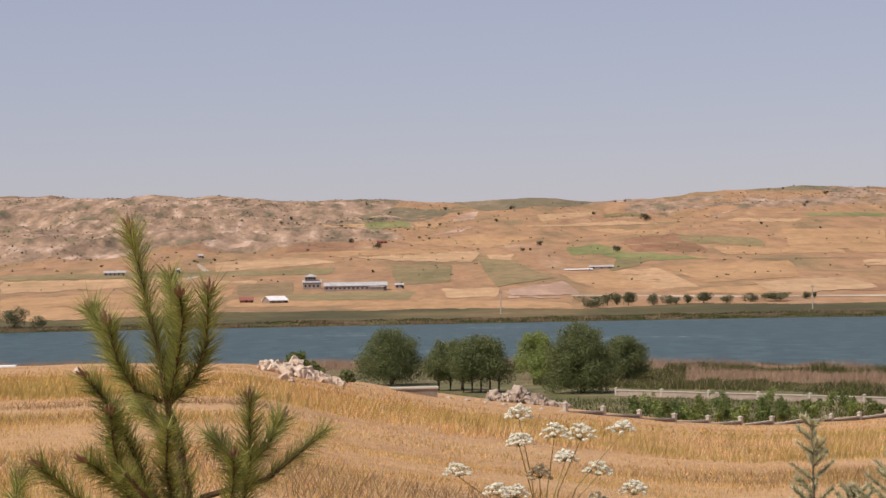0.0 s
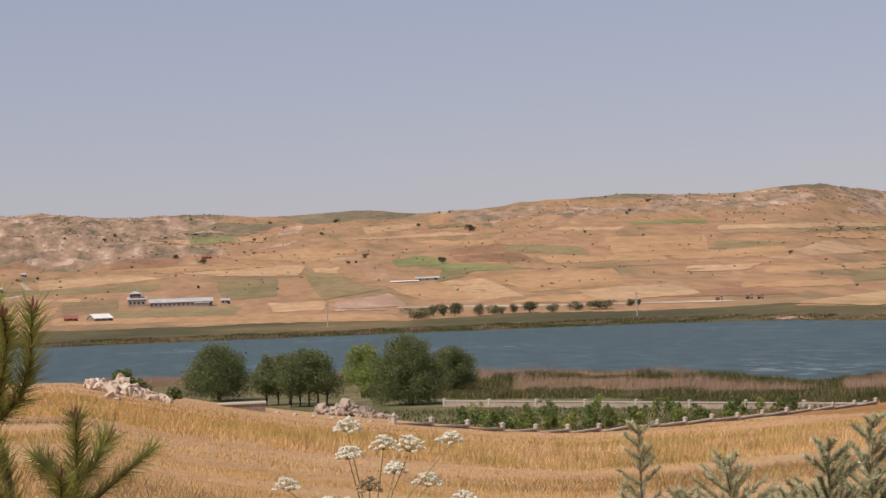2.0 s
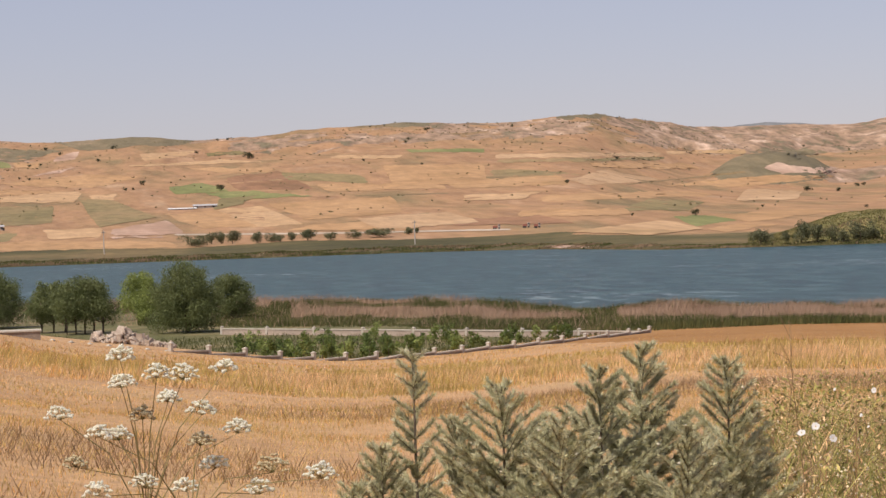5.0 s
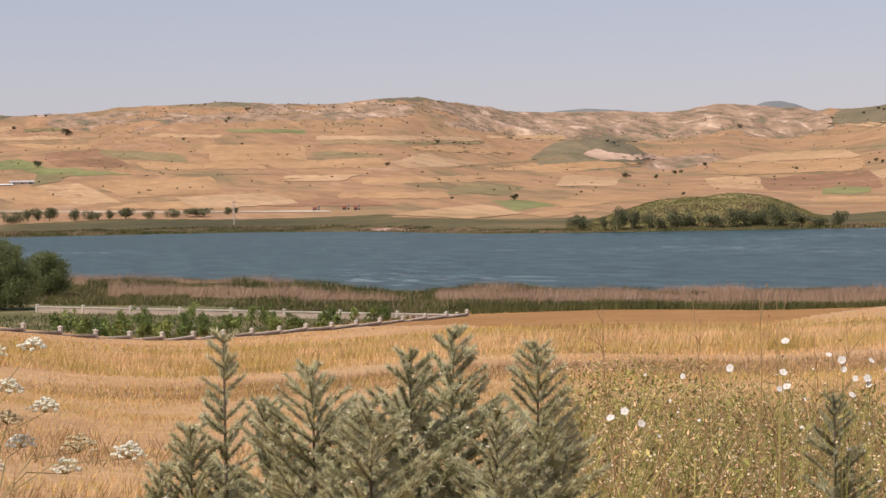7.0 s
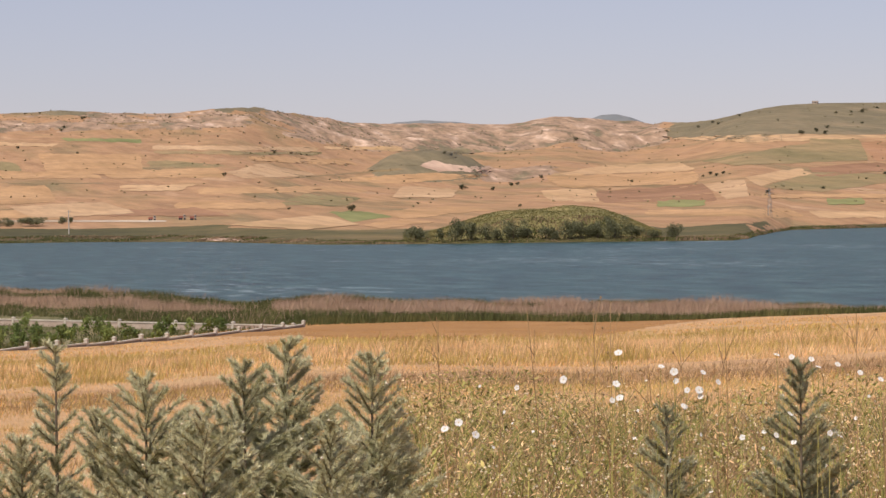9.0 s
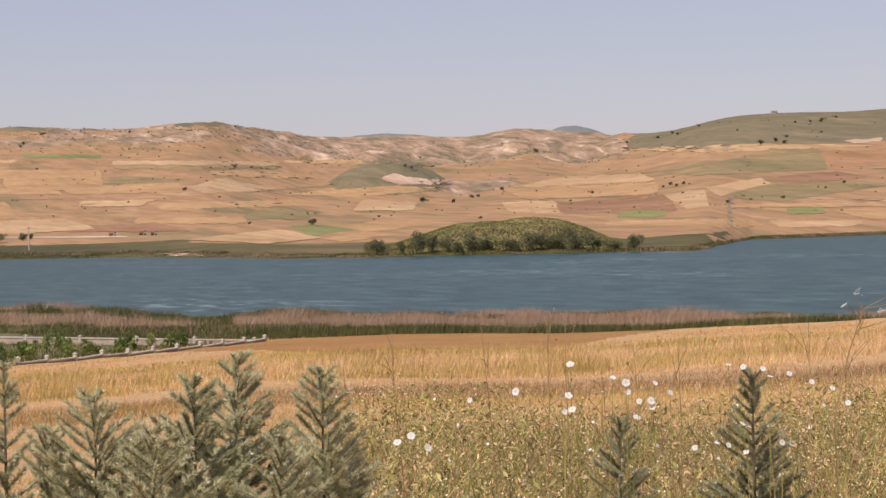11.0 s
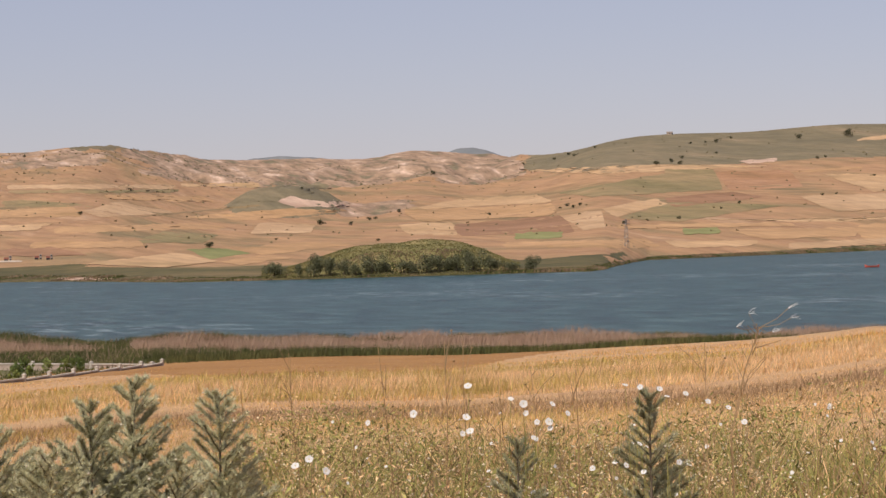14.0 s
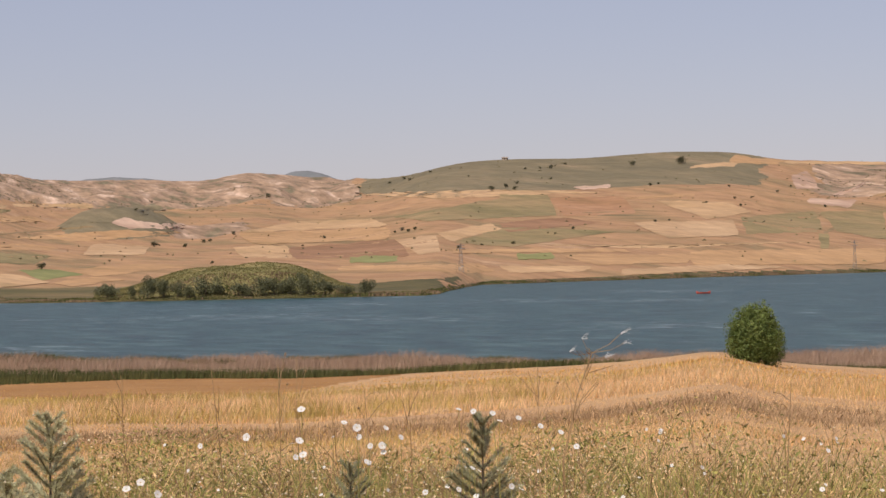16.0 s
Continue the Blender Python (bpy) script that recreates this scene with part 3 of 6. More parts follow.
def tube(bm, points, radii, sides=7):
    rings = []
    for k, (p, r) in enumerate(zip(points, radii)):
        p = Vector(p)
        q = Vector(points[min(k + 1, len(points) - 1)]) - Vector(points[max(k - 1, 0)])
        m = q.to_track_quat("Z", "Y").to_matrix()
        rings.append([bm.verts.new(p + m @ Vector((r * math.cos(2 * math.pi * s / sides), r * math.sin(2 * math.pi * s / sides), 0))) for s in range(sides)])
    for a, b in zip(rings, rings[1:]):
        for s in range(sides):
            bm.faces.new((a[s], a[(s + 1) % sides], b[(s + 1) % sides], b[s]))
    bm.faces.new(rings[0][::-1])
    bm.faces.new(rings[-1])


def box(bm, x0, x1, y0, y1, z0, z1, bevel=0.0):
    made = bmesh.ops.create_cube(bm, size=1.0, matrix=Matrix.Translation(((x0 + x1) / 2, (y0 + y1) / 2, (z0 + z1) / 2)) @ Matrix.Diagonal((x1 - x0, y1 - y0, z1 - z0, 1)))
    if bevel:
        edges = list({e for v in made["verts"] for e in v.link_edges})
        bmesh.ops.bevel(bm, geom=edges, offset=bevel, segments=2, affect="EDGES", profile=0.6)


def leaves(name, a, b, c, vary=0.35):
    return surface(name, [(0.36, a), (0.52, b), (0.68, c)], 1.4, (0.75, 1.2), 0.25, rough=0.6, vary=vary, translucent=0.4)


MAT_BARK = surface("grey bark", [(0.4, (0.10, 0.075, 0.05)), (0.6, (0.16, 0.12, 0.085))], 0.3, (0.7, 1.2), 0.05, bump=0.02)
MAT_WILLOW = leaves("dark willow leaves", (0.14, 0.165, 0.065), (0.195, 0.22, 0.09), (0.26, 0.28, 0.12), 0.2)
MAT_WILLOW_LIGHT = leaves("light willow leaves", (0.24, 0.29, 0.085), (0.30, 0.35, 0.11), (0.36, 0.40, 0.14))
MAT_SAPLING = leaves("sapling leaves", (0.12, 0.165, 0.05), (0.17, 0.22, 0.065), (0.26, 0.28, 0.09))
MAT_JUNIPER = leaves("juniper foliage", (0.13, 0.18, 0.05), (0.18, 0.235, 0.07), (0.24, 0.29, 0.09))
MAT_BUSH = leaves("far bush leaves", (0.09, 0.09, 0.05), (0.12, 0.115, 0.065), (0.15, 0.14, 0.08))
MAT_SHORE_TREE = leaves("shore tree leaves", (0.135, 0.145, 0.078), (0.185, 0.19, 0.105), (0.25, 0.245, 0.14))


def tree(name, az, d, width, top, crown_base, mat, label, category, seed, lumps=16, count=3800, size=0.17, trunks=1, group="", squash=0.85):
    """width in metres, top and crown_base as heights over the lake."""
    rng = np.random.default_rng(seed)
    at = spot(az, d, -0.1)
    t = thing(name, at, label, category, group)
    h, cb = top - at.z, max(0.15, crown_base - at.z - (0.7 if width > 2.5 else 0))
    lumps, count, width = int(lumps * 3.4), int(count * 5.0), width * 1.3
    cen, rad = [], []
    for k in range(lumps):
        z = (k + rng.random()) / lumps
        spread = 0.5 * width * (1 - 0.5 * max(0, z - 0.5) / 0.5)
        a, q = k * 2.4 + rng.random(), rng.random() ** 0.45 * 0.8
        r = width * (0.10 + 0.12 * rng.random() ** 1.5) * (1.12 - 0.32 * z)
        cen.append((math.cos(a) * q * spread, math.sin(a) * q * spread, cb + r * 0.55 + z * (h - cb - 1.45 * r)))
        rad.append(r)
    part("crown", leaf_stuff("crown", cen, rad, count, size * 0.6, mat, rng, squash), mat, t)
    for k in range(trunks):
        bm = bmesh.new()
        ox = (k - (trunks - 1) / 2) * width * 0.62 / max(1, trunks) if trunks > 1 else 0
        oy = float(rng.normal()) * 0.4 if trunks > 1 else 0
        r0 = 0.032 * h / math.sqrt(trunks) * 1.2
        tube(bm, [(ox, oy, -0.15), (ox * 1.02 + 0.05, oy, cb * 0.6 + 0.1), (ox * 1.1 - 0.04, oy * 1.1, cb + 0.25 * (h - cb)), (ox * 1.15, oy, cb + 0.55 * (h - cb))],
             [r0 * 1.25, r0, r0 * 0.8, r0 * 0.3])
        for c in range(3 if trunks == 1 else 1):
            tip = Vector(cen[(c * 5 + k) % len(cen)])
            s = Vector((ox * 1.05, oy, cb * 0.8 + 0.3))
            tube(bm, [s, s.lerp(tip, 0.5) + Vector((0, 0, 0.2)), tip], [r0 * 0.55, r0 * 0.4, r0 * 0.15], 5)
        part("trunk", bm, MAT_BARK, t)
    return t


# the clump of willows below the field
tree("willow_tree", -1.24, 330, 7.7, EYE_Z - 330 * 0.01135, 1.4, MAT_WILLOW, "dense dark green willow on the meadow by the lake", "tree", 1, 18, 5200, 0.2, group="willows by the lake")
tree("willow_tree", 0.1, 308, 5.3, EYE_Z - 308 * 0.0168, 2.2, MAT_WILLOW, "green willow with slender trunks beside a larger one", "tree", 2, 13, 3400, 0.2, trunks=3, group="willows by the lake")
tree("willow_tree", 0.8, 300, 6.5, EYE_Z - 300 * 0.015, 2.4, MAT_WILLOW, "many-stemmed green willow with a rounded crown", "tree", 3, 16, 4600, 0.2, trunks=5, group="willows by the lake")
tree("willow_tree", 2.05, 340, 5.1, EYE_Z - 340 * 0.0141, 1.8, MAT_WILLOW_LIGHT, "light yellow-green willow behind the clump", "tree", 4, 12, 2600, 0.2, group="willows by the lake")
tree("willow_tree", 2.35, 328, 4.4, EYE_Z - 328 * 0.0205, 1.2, MAT_WILLOW_LIGHT, "small light green willow between larger ones", "tree", 5, 10, 1900, 0.2, group="willows by the lake")
tree("willow_tree", 3.12, 292, 7.3, EYE_Z - 292 * 0.0104, 1.2, MAT_WILLOW, "tall dark willow by the rock heap and wall", "tree", 6, 20, 6200, 0.2, group="willows by the lake")
tree("willow_tree", 4.14, 332, 5.6, EYE_Z - 332 * 0.016, 1.5, MAT_WILLOW, "rounded green willow at the end of the clump", "tree", 7, 13, 3000, 0.2, group="willows by the lake")
tree("shrub", -3.42, 158, 1.3, EYE_Z - 158 * 0.0208, 7.5, MAT_SAPLING, "young green shrub behind the rock heap", "shrub", 8, 8, 500, 0.16)
tree("shrub", -3.12, 160, 1.2, EYE_Z - 160 * 0.0245, 7.0, MAT_WILLOW, "dark low shrub behind the rock heap", "shrub", 9, 7, 400, 0.16)
tree("shrub", -2.27, 168, 0.9, EYE_Z - 168 * 0.0285, 6.3, MAT_WILLOW, "small dark green shrub beside the rock heap", "shrub", 10, 7, 350, 0.16)
tree("juniper", 31.03, 152, 2.85, EYE_Z - 152 * 0.0206, 6.0, MAT_JUNIPER, "dense bright green juniper on the grassy mound", "tree", 11, 24, 5000, 0.13, squash=1.7)


def rock_mesh(name, rng, mat):
    """An angular block: a cube with its corners pushed about and its edges broken."""
    bm = bmesh.new()
    bmesh.ops.create_cube(bm, size=1.7)
    for v in bm.verts:
        v.co = Vector([c * rng.uniform(0.6, 1.15) for c in v.co])
    bmesh.ops.bevel(bm, geom=list(bm.edges), offset=0.22, segments=1, affect="EDGES", offset_type="WIDTH")
    for v in bm.verts:
        v.co += Vector(rng.normal(size=3) * 0.06)
    me = bpy.data.meshes.new(name)
    bm.to_mesh(me)
    bm.free()
    me.materials.append(mat)
    return me


MAT_ROCK = surface("pinkish limestone", [(0.35, (0.52, 0.38, 0.28)), (0.5, (0.68, 0.53, 0.41)), (0.68, (0.80, 0.67, 0.55))], 0.7, (0.7, 1.15), 0.09, bump=0.05)
MAT_ROCK_GREY = surface("grey limestone", [(0.35, (0.34, 0.26, 0.20)), (0.5, (0.48, 0.38, 0.30)), (0.68, (0.62, 0.51, 0.41))], 0.6, (0.7, 1.15), 0.09, bump=0.05)


def rock_heap(az0, az1, d, height, mat, label, count, seed):
    rng = np.random.default_rng(seed)
    mid = (az0 + az1) / 2
    at = spot(mid, d, 0)
    t = thing("rock_heap", at, label, "rocks")
    shapes = [rock_mesh("rock", rng, mat) for _ in range(7)]
    half = d * math.radians(az1 - az0) / 2
    side = Vector((math.cos(radians(mid)), -math.sin(radians(mid)), 0))
    ahead = Vector((math.sin(radians(mid)), math.cos(radians(mid)), 0))
    for k in range(count):
        u = rng.uniform(-1, 1)
        w = rng.uniform(-1, 1)
        top = height * max(0.08, (1 - abs(u + 0.25) ** 1.6) * (1 - w * w * 0.7)) * (0.75 + 0.25 * math.sin(u * 9 + seed))
        s = rng.uniform(0.10, 0.30) * (1.5 if rng.random() < 0.15 else 1.0)
        ob = new("rock", shapes[k % 7])
        ob.parent = t
        p = side * (u * half) + ahead * (w * half * 0.45)
        aa, dd = math.degrees(math.atan2(at.x + p.x, at.y + p.y)), math.hypot(at.x + p.x, at.y + p.y)
        z = float(ground(aa, dd)) - at.z + max(0.02, rng.random() ** 0.4 * top - s * 0.25)
        ob.matrix_local = Matrix.Translation((p.x, p.y, z)) @ pose(0, 0, 0, *rng.uniform(0, 360, 3)) @ Matrix.Diagonal((s * rng.uniform(0.9, 1.6), s, s * rng.uniform(0.45, 0.8), 1))


rock_heap(-4.2, -2.35, 146, 1.0, MAT_ROCK, "heap of pale pinkish limestone blocks on the dry field", 230, 3)
rock_heap(0.95, 2.75, 187, 1.2, MAT_ROCK_GREY, "heap of weathered grey-pink rocks by the willows", 280, 4)
rock_heap(-3.75, -3.55, 118, 0.2, MAT_ROCK, "few pale stones lying in dry grass", 7, 6)
rock_heap(-8.6, -8.3, 120, 0.18, MAT_ROCK, "few whitish stones lying in the golden field", 5, 8)

MAT_CONCRETE = surface("weathered concrete", [(0.35, (0.47, 0.41, 0.34)), (0.65, (0.62, 0.55, 0.46))], 0.8, (0.8, 1.12), 0.1, bump=0.02)
MAT_WALL = surface("grey stone wall", [(0.35, (0.25, 0.195, 0.155)), (0.65, (0.35, 0.28, 0.225))], 0.9, (0.75, 1.15), 0.15, bump=0.04)
MAT_PLASTER = surface("pinkish plaster wall", [(0.35, (0.40, 0.31, 0.25)), (0.65, (0.48, 0.38, 0.31))], 1.5, (0.85, 1.1), 0.2, bump=0.03)
slab = thing("concrete_slab", spot(-0.73, 176, 0.0), "low flat concrete slab at the field edge", "slab", turn=0.7)
bm = bmesh.new()
box(bm, -1.7, 1.7, -1.1, 1.1, 0.34, 0.46, 0.02)
part("cover", bm, MAT_CONCRETE, slab, "sun-bleached concrete cover")
bm = bmesh.new()
box(bm, -1.62, 1.62, -1.02, 1.02, -0.3, 0.336, 0.02)
part("base", bm, MAT_WALL, slab)


# ---------------------------------------------------------------- the walled plantation
def line_point(a, b, t):
    return a[0] + (b[0] - a[0]) * t, a[1] + (b[1] - a[1]) * t


def plan(az, d):
    return d * math.sin(radians(az)), d * math.cos(radians(az))


def polar(x, y):
    return math.degrees(math.atan2(x, y)), math.hypot(x, y)


def ground_xy(x, y):
    return float(ground(*polar(x, y)))


bm = bmesh.new()
box(bm, -0.14, 0.14, -0.14, 0.14, -0.9, 0.84, 0.015)
POST = bpy.data.meshes.new("post")
bm.to_mesh(POST)
bm.free()
POST.materials.append(MAT_CONCRETE)
bm = bmesh.new()
box(bm, -0.18, 0.18, -0.18, 0.18, 0.84, 0.91, 0.015)
bmesh.ops.create_cone(bm, cap_ends=True, segments=4, radius1=0.19, radius2=0.05, depth=0.08, matrix=Matrix.Translation((0, 0, 0.95)) @ pose(0, 0, 0, 0, 0, 45))
CAP = bpy.data.meshes.new("cap")
bm.to_mesh(CAP)
bm.free()
CAP.materials.append(MAT_CONCRETE)


def wall_run(name, label, posts, heights, face, tall, rise):
    """A low wall between posts; rise: how much each coping climbs towards its far post."""
    t = thing(name, (posts[0][0], posts[0][1], heights[0]), label, "wall")
    o = Vector((posts[0][0], posts[0][1], heights[0]))
    for k, (p, z) in enumerate(zip(posts, heights)):
        here = Vector((p[0], p[1], z)) - o
        q = posts[min(k + 1, len(posts) - 1)] if k + 1 < len(posts) else posts[k - 1]
        turn = math.degrees(math.atan2(q[1] - p[1], q[0] - p[0]))
        post = new("post", POST)
        post.parent, post.matrix_local = t, Matrix.Translation(here) @ pose(0, 0, 0, 0, 0, turn)
        cap = new("cap", CAP)
        cap.parent = post
        if k + 1 == len(posts):
            break
        there = Vector((q[0], q[1], heights[k + 1])) - o
        d = (there - here)
        flat = Vector((d.x, d.y, 0))
        n = Vector((-flat.y, flat.x, 0)).normalized()
        a, b = here + flat.normalized() * 0.18, there - flat.normalized() * 0.18
        za, zb = tall - rise[k], tall
        for nm, half, lo, hi, mat in (("panel", 0.10, -1.0, 0.0, face), ("coping", 0.17, 0.004, 0.12, MAT_CONCRETE)):
            bm = bmesh.new()
            vs = []
            for e, zz in ((a, za), (b, zb)):
                for s in (-half, half):
                    bottom = lo if nm == "coping" else lo - zz
                    vs.append((bm.verts.new(e + n * s + Vector((0, 0, zz + bottom))), bm.verts.new(e + n * s + Vector((0, 0, zz + hi)))))
            (a0, a1), (b0, b1), (c0, c1), (d0, d1) = vs
            for f in ((a0, a1, b1, b0), (c0, d0, d1, c1), (a0, c0, c1, a1), (b0, b1, d1, d0), (a1, c1, d1, b1), (a0, b0, d0, c0)):
                bm.faces.new(f)
            bmesh.ops.recalc_face_normals(bm, faces=bm.faces)
            part(nm, bm, mat, t)
    return t


CORNER = plan(13.68, 239.5)
NEAR_END = plan(2.72, 174.5)
run = math.hypot(CORNER[0] - NEAR_END[0], CORNER[1] - NEAR_END[1])
near_posts = [line_point(NEAR_END, CORNER, k / 17) for k in range(18)]
near_z = [ground_xy(*p) - 0.26 for p in near_posts]
wall_run("plantation_wall", "low grey garden wall with pale coping and capped posts along the field", near_posts, near_z, MAT_WALL, 0.5,
         [0.30 if k < 7 else 0.12 for k in range(17)])
FAR_END = plan(3.9, 283)
far_posts = [line_point(CORNER, FAR_END, 0.02 + 0.98 * k / 8) for k in range(9)]
wall_run("plantation_wall", "low pinkish plastered wall with capped posts before the reeds", far_posts, [0.38] * 9, MAT_PLASTER, 0.62, [0.0] * 8)
left_posts = [line_point(plan(2.72, 174.5), plan(-0.35, 182), 0.03 + 0.97 * k / 7) for k in range(8)]
wall_run("plantation_wall", "short run of low wall below the rock heap", left_posts, [ground_xy(*p) - 0.85 for p in left_posts], MAT_WALL, 0.5, [0.0] * 7)


def sapling(x, y, h, seed, mat, label):
    rng = np.random.default_rng(seed)
    z = ground_xy(x, y)
    t = thing("sapling", (x, y, z), label, "sapling", "saplings of the plantation")
    k = int(rng.integers(4, 8))
    cen = [(rng.normal() * 0.16 * h, rng.normal() * 0.16 * h, h * (0.3 + 0.6 * i / k)) for i in range(k)]
    rad = [h * rng.uniform(0.14, 0.24) * (1.15 - 0.5 * i / k) for i in range(k)]
    part("crown", leaf_stuff("crown", cen, rad, int(130 + 90 * h), 0.13, mat, rng, 1.1), mat, t)
    bm = bmesh.new()
    tube(bm, [(0, 0, -0.1), (0.03, 0, h * 0.5), (0, 0.02, h * 0.9)], [0.04, 0.03, 0.01], 5)
    part("trunk", bm, MAT_BARK, t)


rng = np.random.default_rng(17)
wall_way = Vector((CORNER[0] - NEAR_END[0], CORNER[1] - NEAR_END[1])).normalized()
inward = Vector((-wall_way.y, wall_way.x))
for r in range(8):
    for k in range(22 - r):
        s = 4 + k * 3.7 + rng.normal() * 0.9
        off = 3.0 + r * 5.2 + rng.normal() * 0.8
        p = Vector(NEAR_END) + wall_way * s + inward * off
        fa, fd = polar(*p)
        # stay before the far wall, thin out towards the corner
        u = (fa - 3.9) / (13.68 - 3.9)
        if fa < 4.2 or fd > 283 + (239.5 - 283) * u - 4 or rng.random() < 0.05 + 0.75 * max(0, u - 0.4):
            continue
        h = rng.uniform(1.1, 2.3) * (0.85 if u > 0.6 else 1.0)
        light = rng.random() < 0.4
        sapling(p.x, p.y, h, 100 + r * 20 + k, MAT_WILLOW_LIGHT if light else MAT_SAPLING,
                "light green young fruit tree in the walled plantation" if light else "dark green young fruit tree in the walled plantation")


# ---------------------------------------------------------------- reeds and rushes
def blades(name, az, d, height, width, lean, mat, label, category, rng, segments=1, base_lift=-0.03):
    """Upright blades as one object of stuff; az, d, height and width are arrays."""
    n = len(az)
    x, y, z = d * np.sin(np.radians(az)), d * np.cos(np.radians(az)), ground(az, d) + base_lift
    a = rng.random(n) * 6.283
    # blades show their width to the valley side more often than their edge
    sx, sy = np.cos(a), np.sin(a)
    la = rng.random(n) * 6.283
    lx, ly = np.cos(la) * lean * height + 0.10 * height, np.sin(la) * lean * height
    base = np.stack([x, y, z], -1)
    s = np.stack([sx * width / 2, sy * width / 2, 0 * x], -1)
    tip = base + np.stack([lx, ly, height], -1)
    if segments == 1:
        v = np.stack([base - s, base + s, tip], 1).reshape(-1, 3)
        f = np.arange(n * 3).reshape(-1, 3)
    else:
        mid = base + np.stack([lx * 0.3, ly * 0.3, height * 0.55], -1)
        v = np.stack([base - s, base + s, mid + s * 0.8, mid - s * 0.8, tip], 1).reshape(-1, 3)
        k = np.arange(n)[:, None] * 5
        f = np.concatenate([k + [[0, 1, 2]], k + [[0, 2, 3]], k + [[3, 2, 4]]], 0)
    return tagged(new(name, mesh_of(name, v, f, mat)), label, category, kind="stuff")


def scatter(rng, n, az0, az1, d0, d1):
    """Even over the ground between two headings and two distances, which may be arrays over the heading."""
    az = rng.uniform(az0, az1, n)
    lo, hi = d0(az) if callable(d0) else d0, d1(az) if callable(d1) else d1
    return az, np.sqrt(lo ** 2 + (hi ** 2 - lo ** 2) * rng.random(n))


MAT_REED = surface("dry pinkish reed", [(0.35, (0.35, 0.225, 0.155)), (0.5, (0.43, 0.285, 0.20)), (0.66, (0.50, 0.35, 0.25))], 6.0, vary=0.15, translucent=0.2)
MAT_RUSH = surface("green rush", [(0.35, (0.072, 0.080, 0.028)), (0.52, (0.105, 0.108, 0.038)), (0.68, (0.19, 0.165, 0.065))], 5.0, vary=0.3, translucent=0.2)
MAT_FARREED = surface("withered far reed", [(0.35, (0.20, 0.14, 0.085)), (0.5, (0.26, 0.18, 0.11)), (0.66, (0.36, 0.25, 0.165))], 14.0, vary=0.2, translucent=0.2)
rng = np.random.default_rng(5)


def shore(az):
    return along(az, NEAR_SHORE)


az, d = scatter(rng, 330000, -12, 38, lambda a: np.where(a < 13, shore(a) - 100, shore(a) - 52), lambda a: shore(a) + 2)
x, y = d * np.sin(np.radians(az)), d * np.cos(np.radians(az))
back = shore(az) - d
patch = fbm(x, y, 28.0, 3, 61) + 0.25 * fbm(x * 0.3, y, 8.0, 2, 67)
tuft = fbm(x, y * 0.5, 7.0, 3, 63)  # clumps a few metres across
edge = back + 16 * tuft
# dry reeds stand in belts along the water, green rushes fill the wet ground between
is_reed = np.where(az < 13, ((edge > -2) & (edge < 13) & (patch < 0.12)) | ((edge > 30) & (edge < 68) & (patch > -0.14) & (az > 5.5)) | ((az < 5) & (edge < 32)),
                   (back + 12 * tuft > 1 + 9 * smooth(patch * 5)) & (back + 12 * tuft < 40 + 10 * patch))
is_reed ^= rng.random(len(az)) < 0.06
outside = (az > 13.9) | (d > 285 + (239.5 - 283) * (az - 3.9) / 9.78)
is_reed &= outside
is_rush = outside & ~is_reed & (np.where(az < 13, az > 2.0, True))
grown = np.clip(0.95 + 1.1 * tuft, 0.4, 1.4)
clump = np.clip(3.2 * fbm(x, y * 0.5, 9.0, 3, 69), 0, 1) * (back < 16)  # bushy heads at the water's edge
blades("reeds", az[is_reed], d[is_reed], rng.uniform(0.55, 1.45, is_reed.sum()) * grown[is_reed], rng.uniform(0.03, 0.085, is_reed.sum()), 0.5, MAT_REED,
       "dry pinkish-brown reeds along the lake edge", "reeds", rng)
blades("rushes", az[is_rush], d[is_rush], rng.uniform(0.4, 0.85, is_rush.sum()) * grown[is_rush] + 0.65 * clump[is_rush], rng.uniform(0.05, 0.13, is_rush.sum()), 0.55, MAT_RUSH,
       "dark green rushes on the wet shore", "rushes", rng)
az, d = scatter(rng, 78000, -3.0, 36, lambda a: np.maximum(along(a, FIELD_EDGE) + 6, 205), lambda a: np.maximum(along(a, FIELD_EDGE) + 6, 205) + np.where(a < 13, 70, 26))
keep = (az > 14) | (rng.random(len(az)) < 0.6)
az, d = az[keep], d[keep]
blades("meadow_grass", az, d, np.where(az > 13.8, rng.uniform(0.3, 0.9, len(az)), rng.uniform(0.12, 0.5, len(az))), rng.uniform(0.05, 0.12, len(az)), 0.3, MAT_RUSH, "lush dark green grass in the wet hollow", "grass", rng)

# far shore: a ragged belt of reeds
az, d = scatter(rng, 52000, -12, 38, lambda a: along(a, FAR_SHORE) - 5, lambda a: along(a, FAR_SHORE) + np.where(a < 24.2, 42, 14))
x, y = d * np.sin(np.radians(az)), d * np.cos(np.radians(az))
tall = np.clip(0.5 + 1.3 * fbm(x, y, 14.0, 3, 71), 0.15, 1.2)
dry = fbm(x, y, 13.0, 3, 73) + rng.normal(size=len(az)) * 0.15 > 0.05
blades("reeds", az[dry], d[dry], tall[dry], rng.uniform(0.4, 0.9, dry.sum()), 0.12, MAT_FARREED, "dry reeds on the far shore of the lake", "reeds", rng)
blades("rushes", az[~dry], d[~dry], tall[~dry], rng.uniform(0.4, 0.9, (~dry).sum()), 0.12, MAT_RUSH, "olive green rushes on the far shore", "rushes", rng)


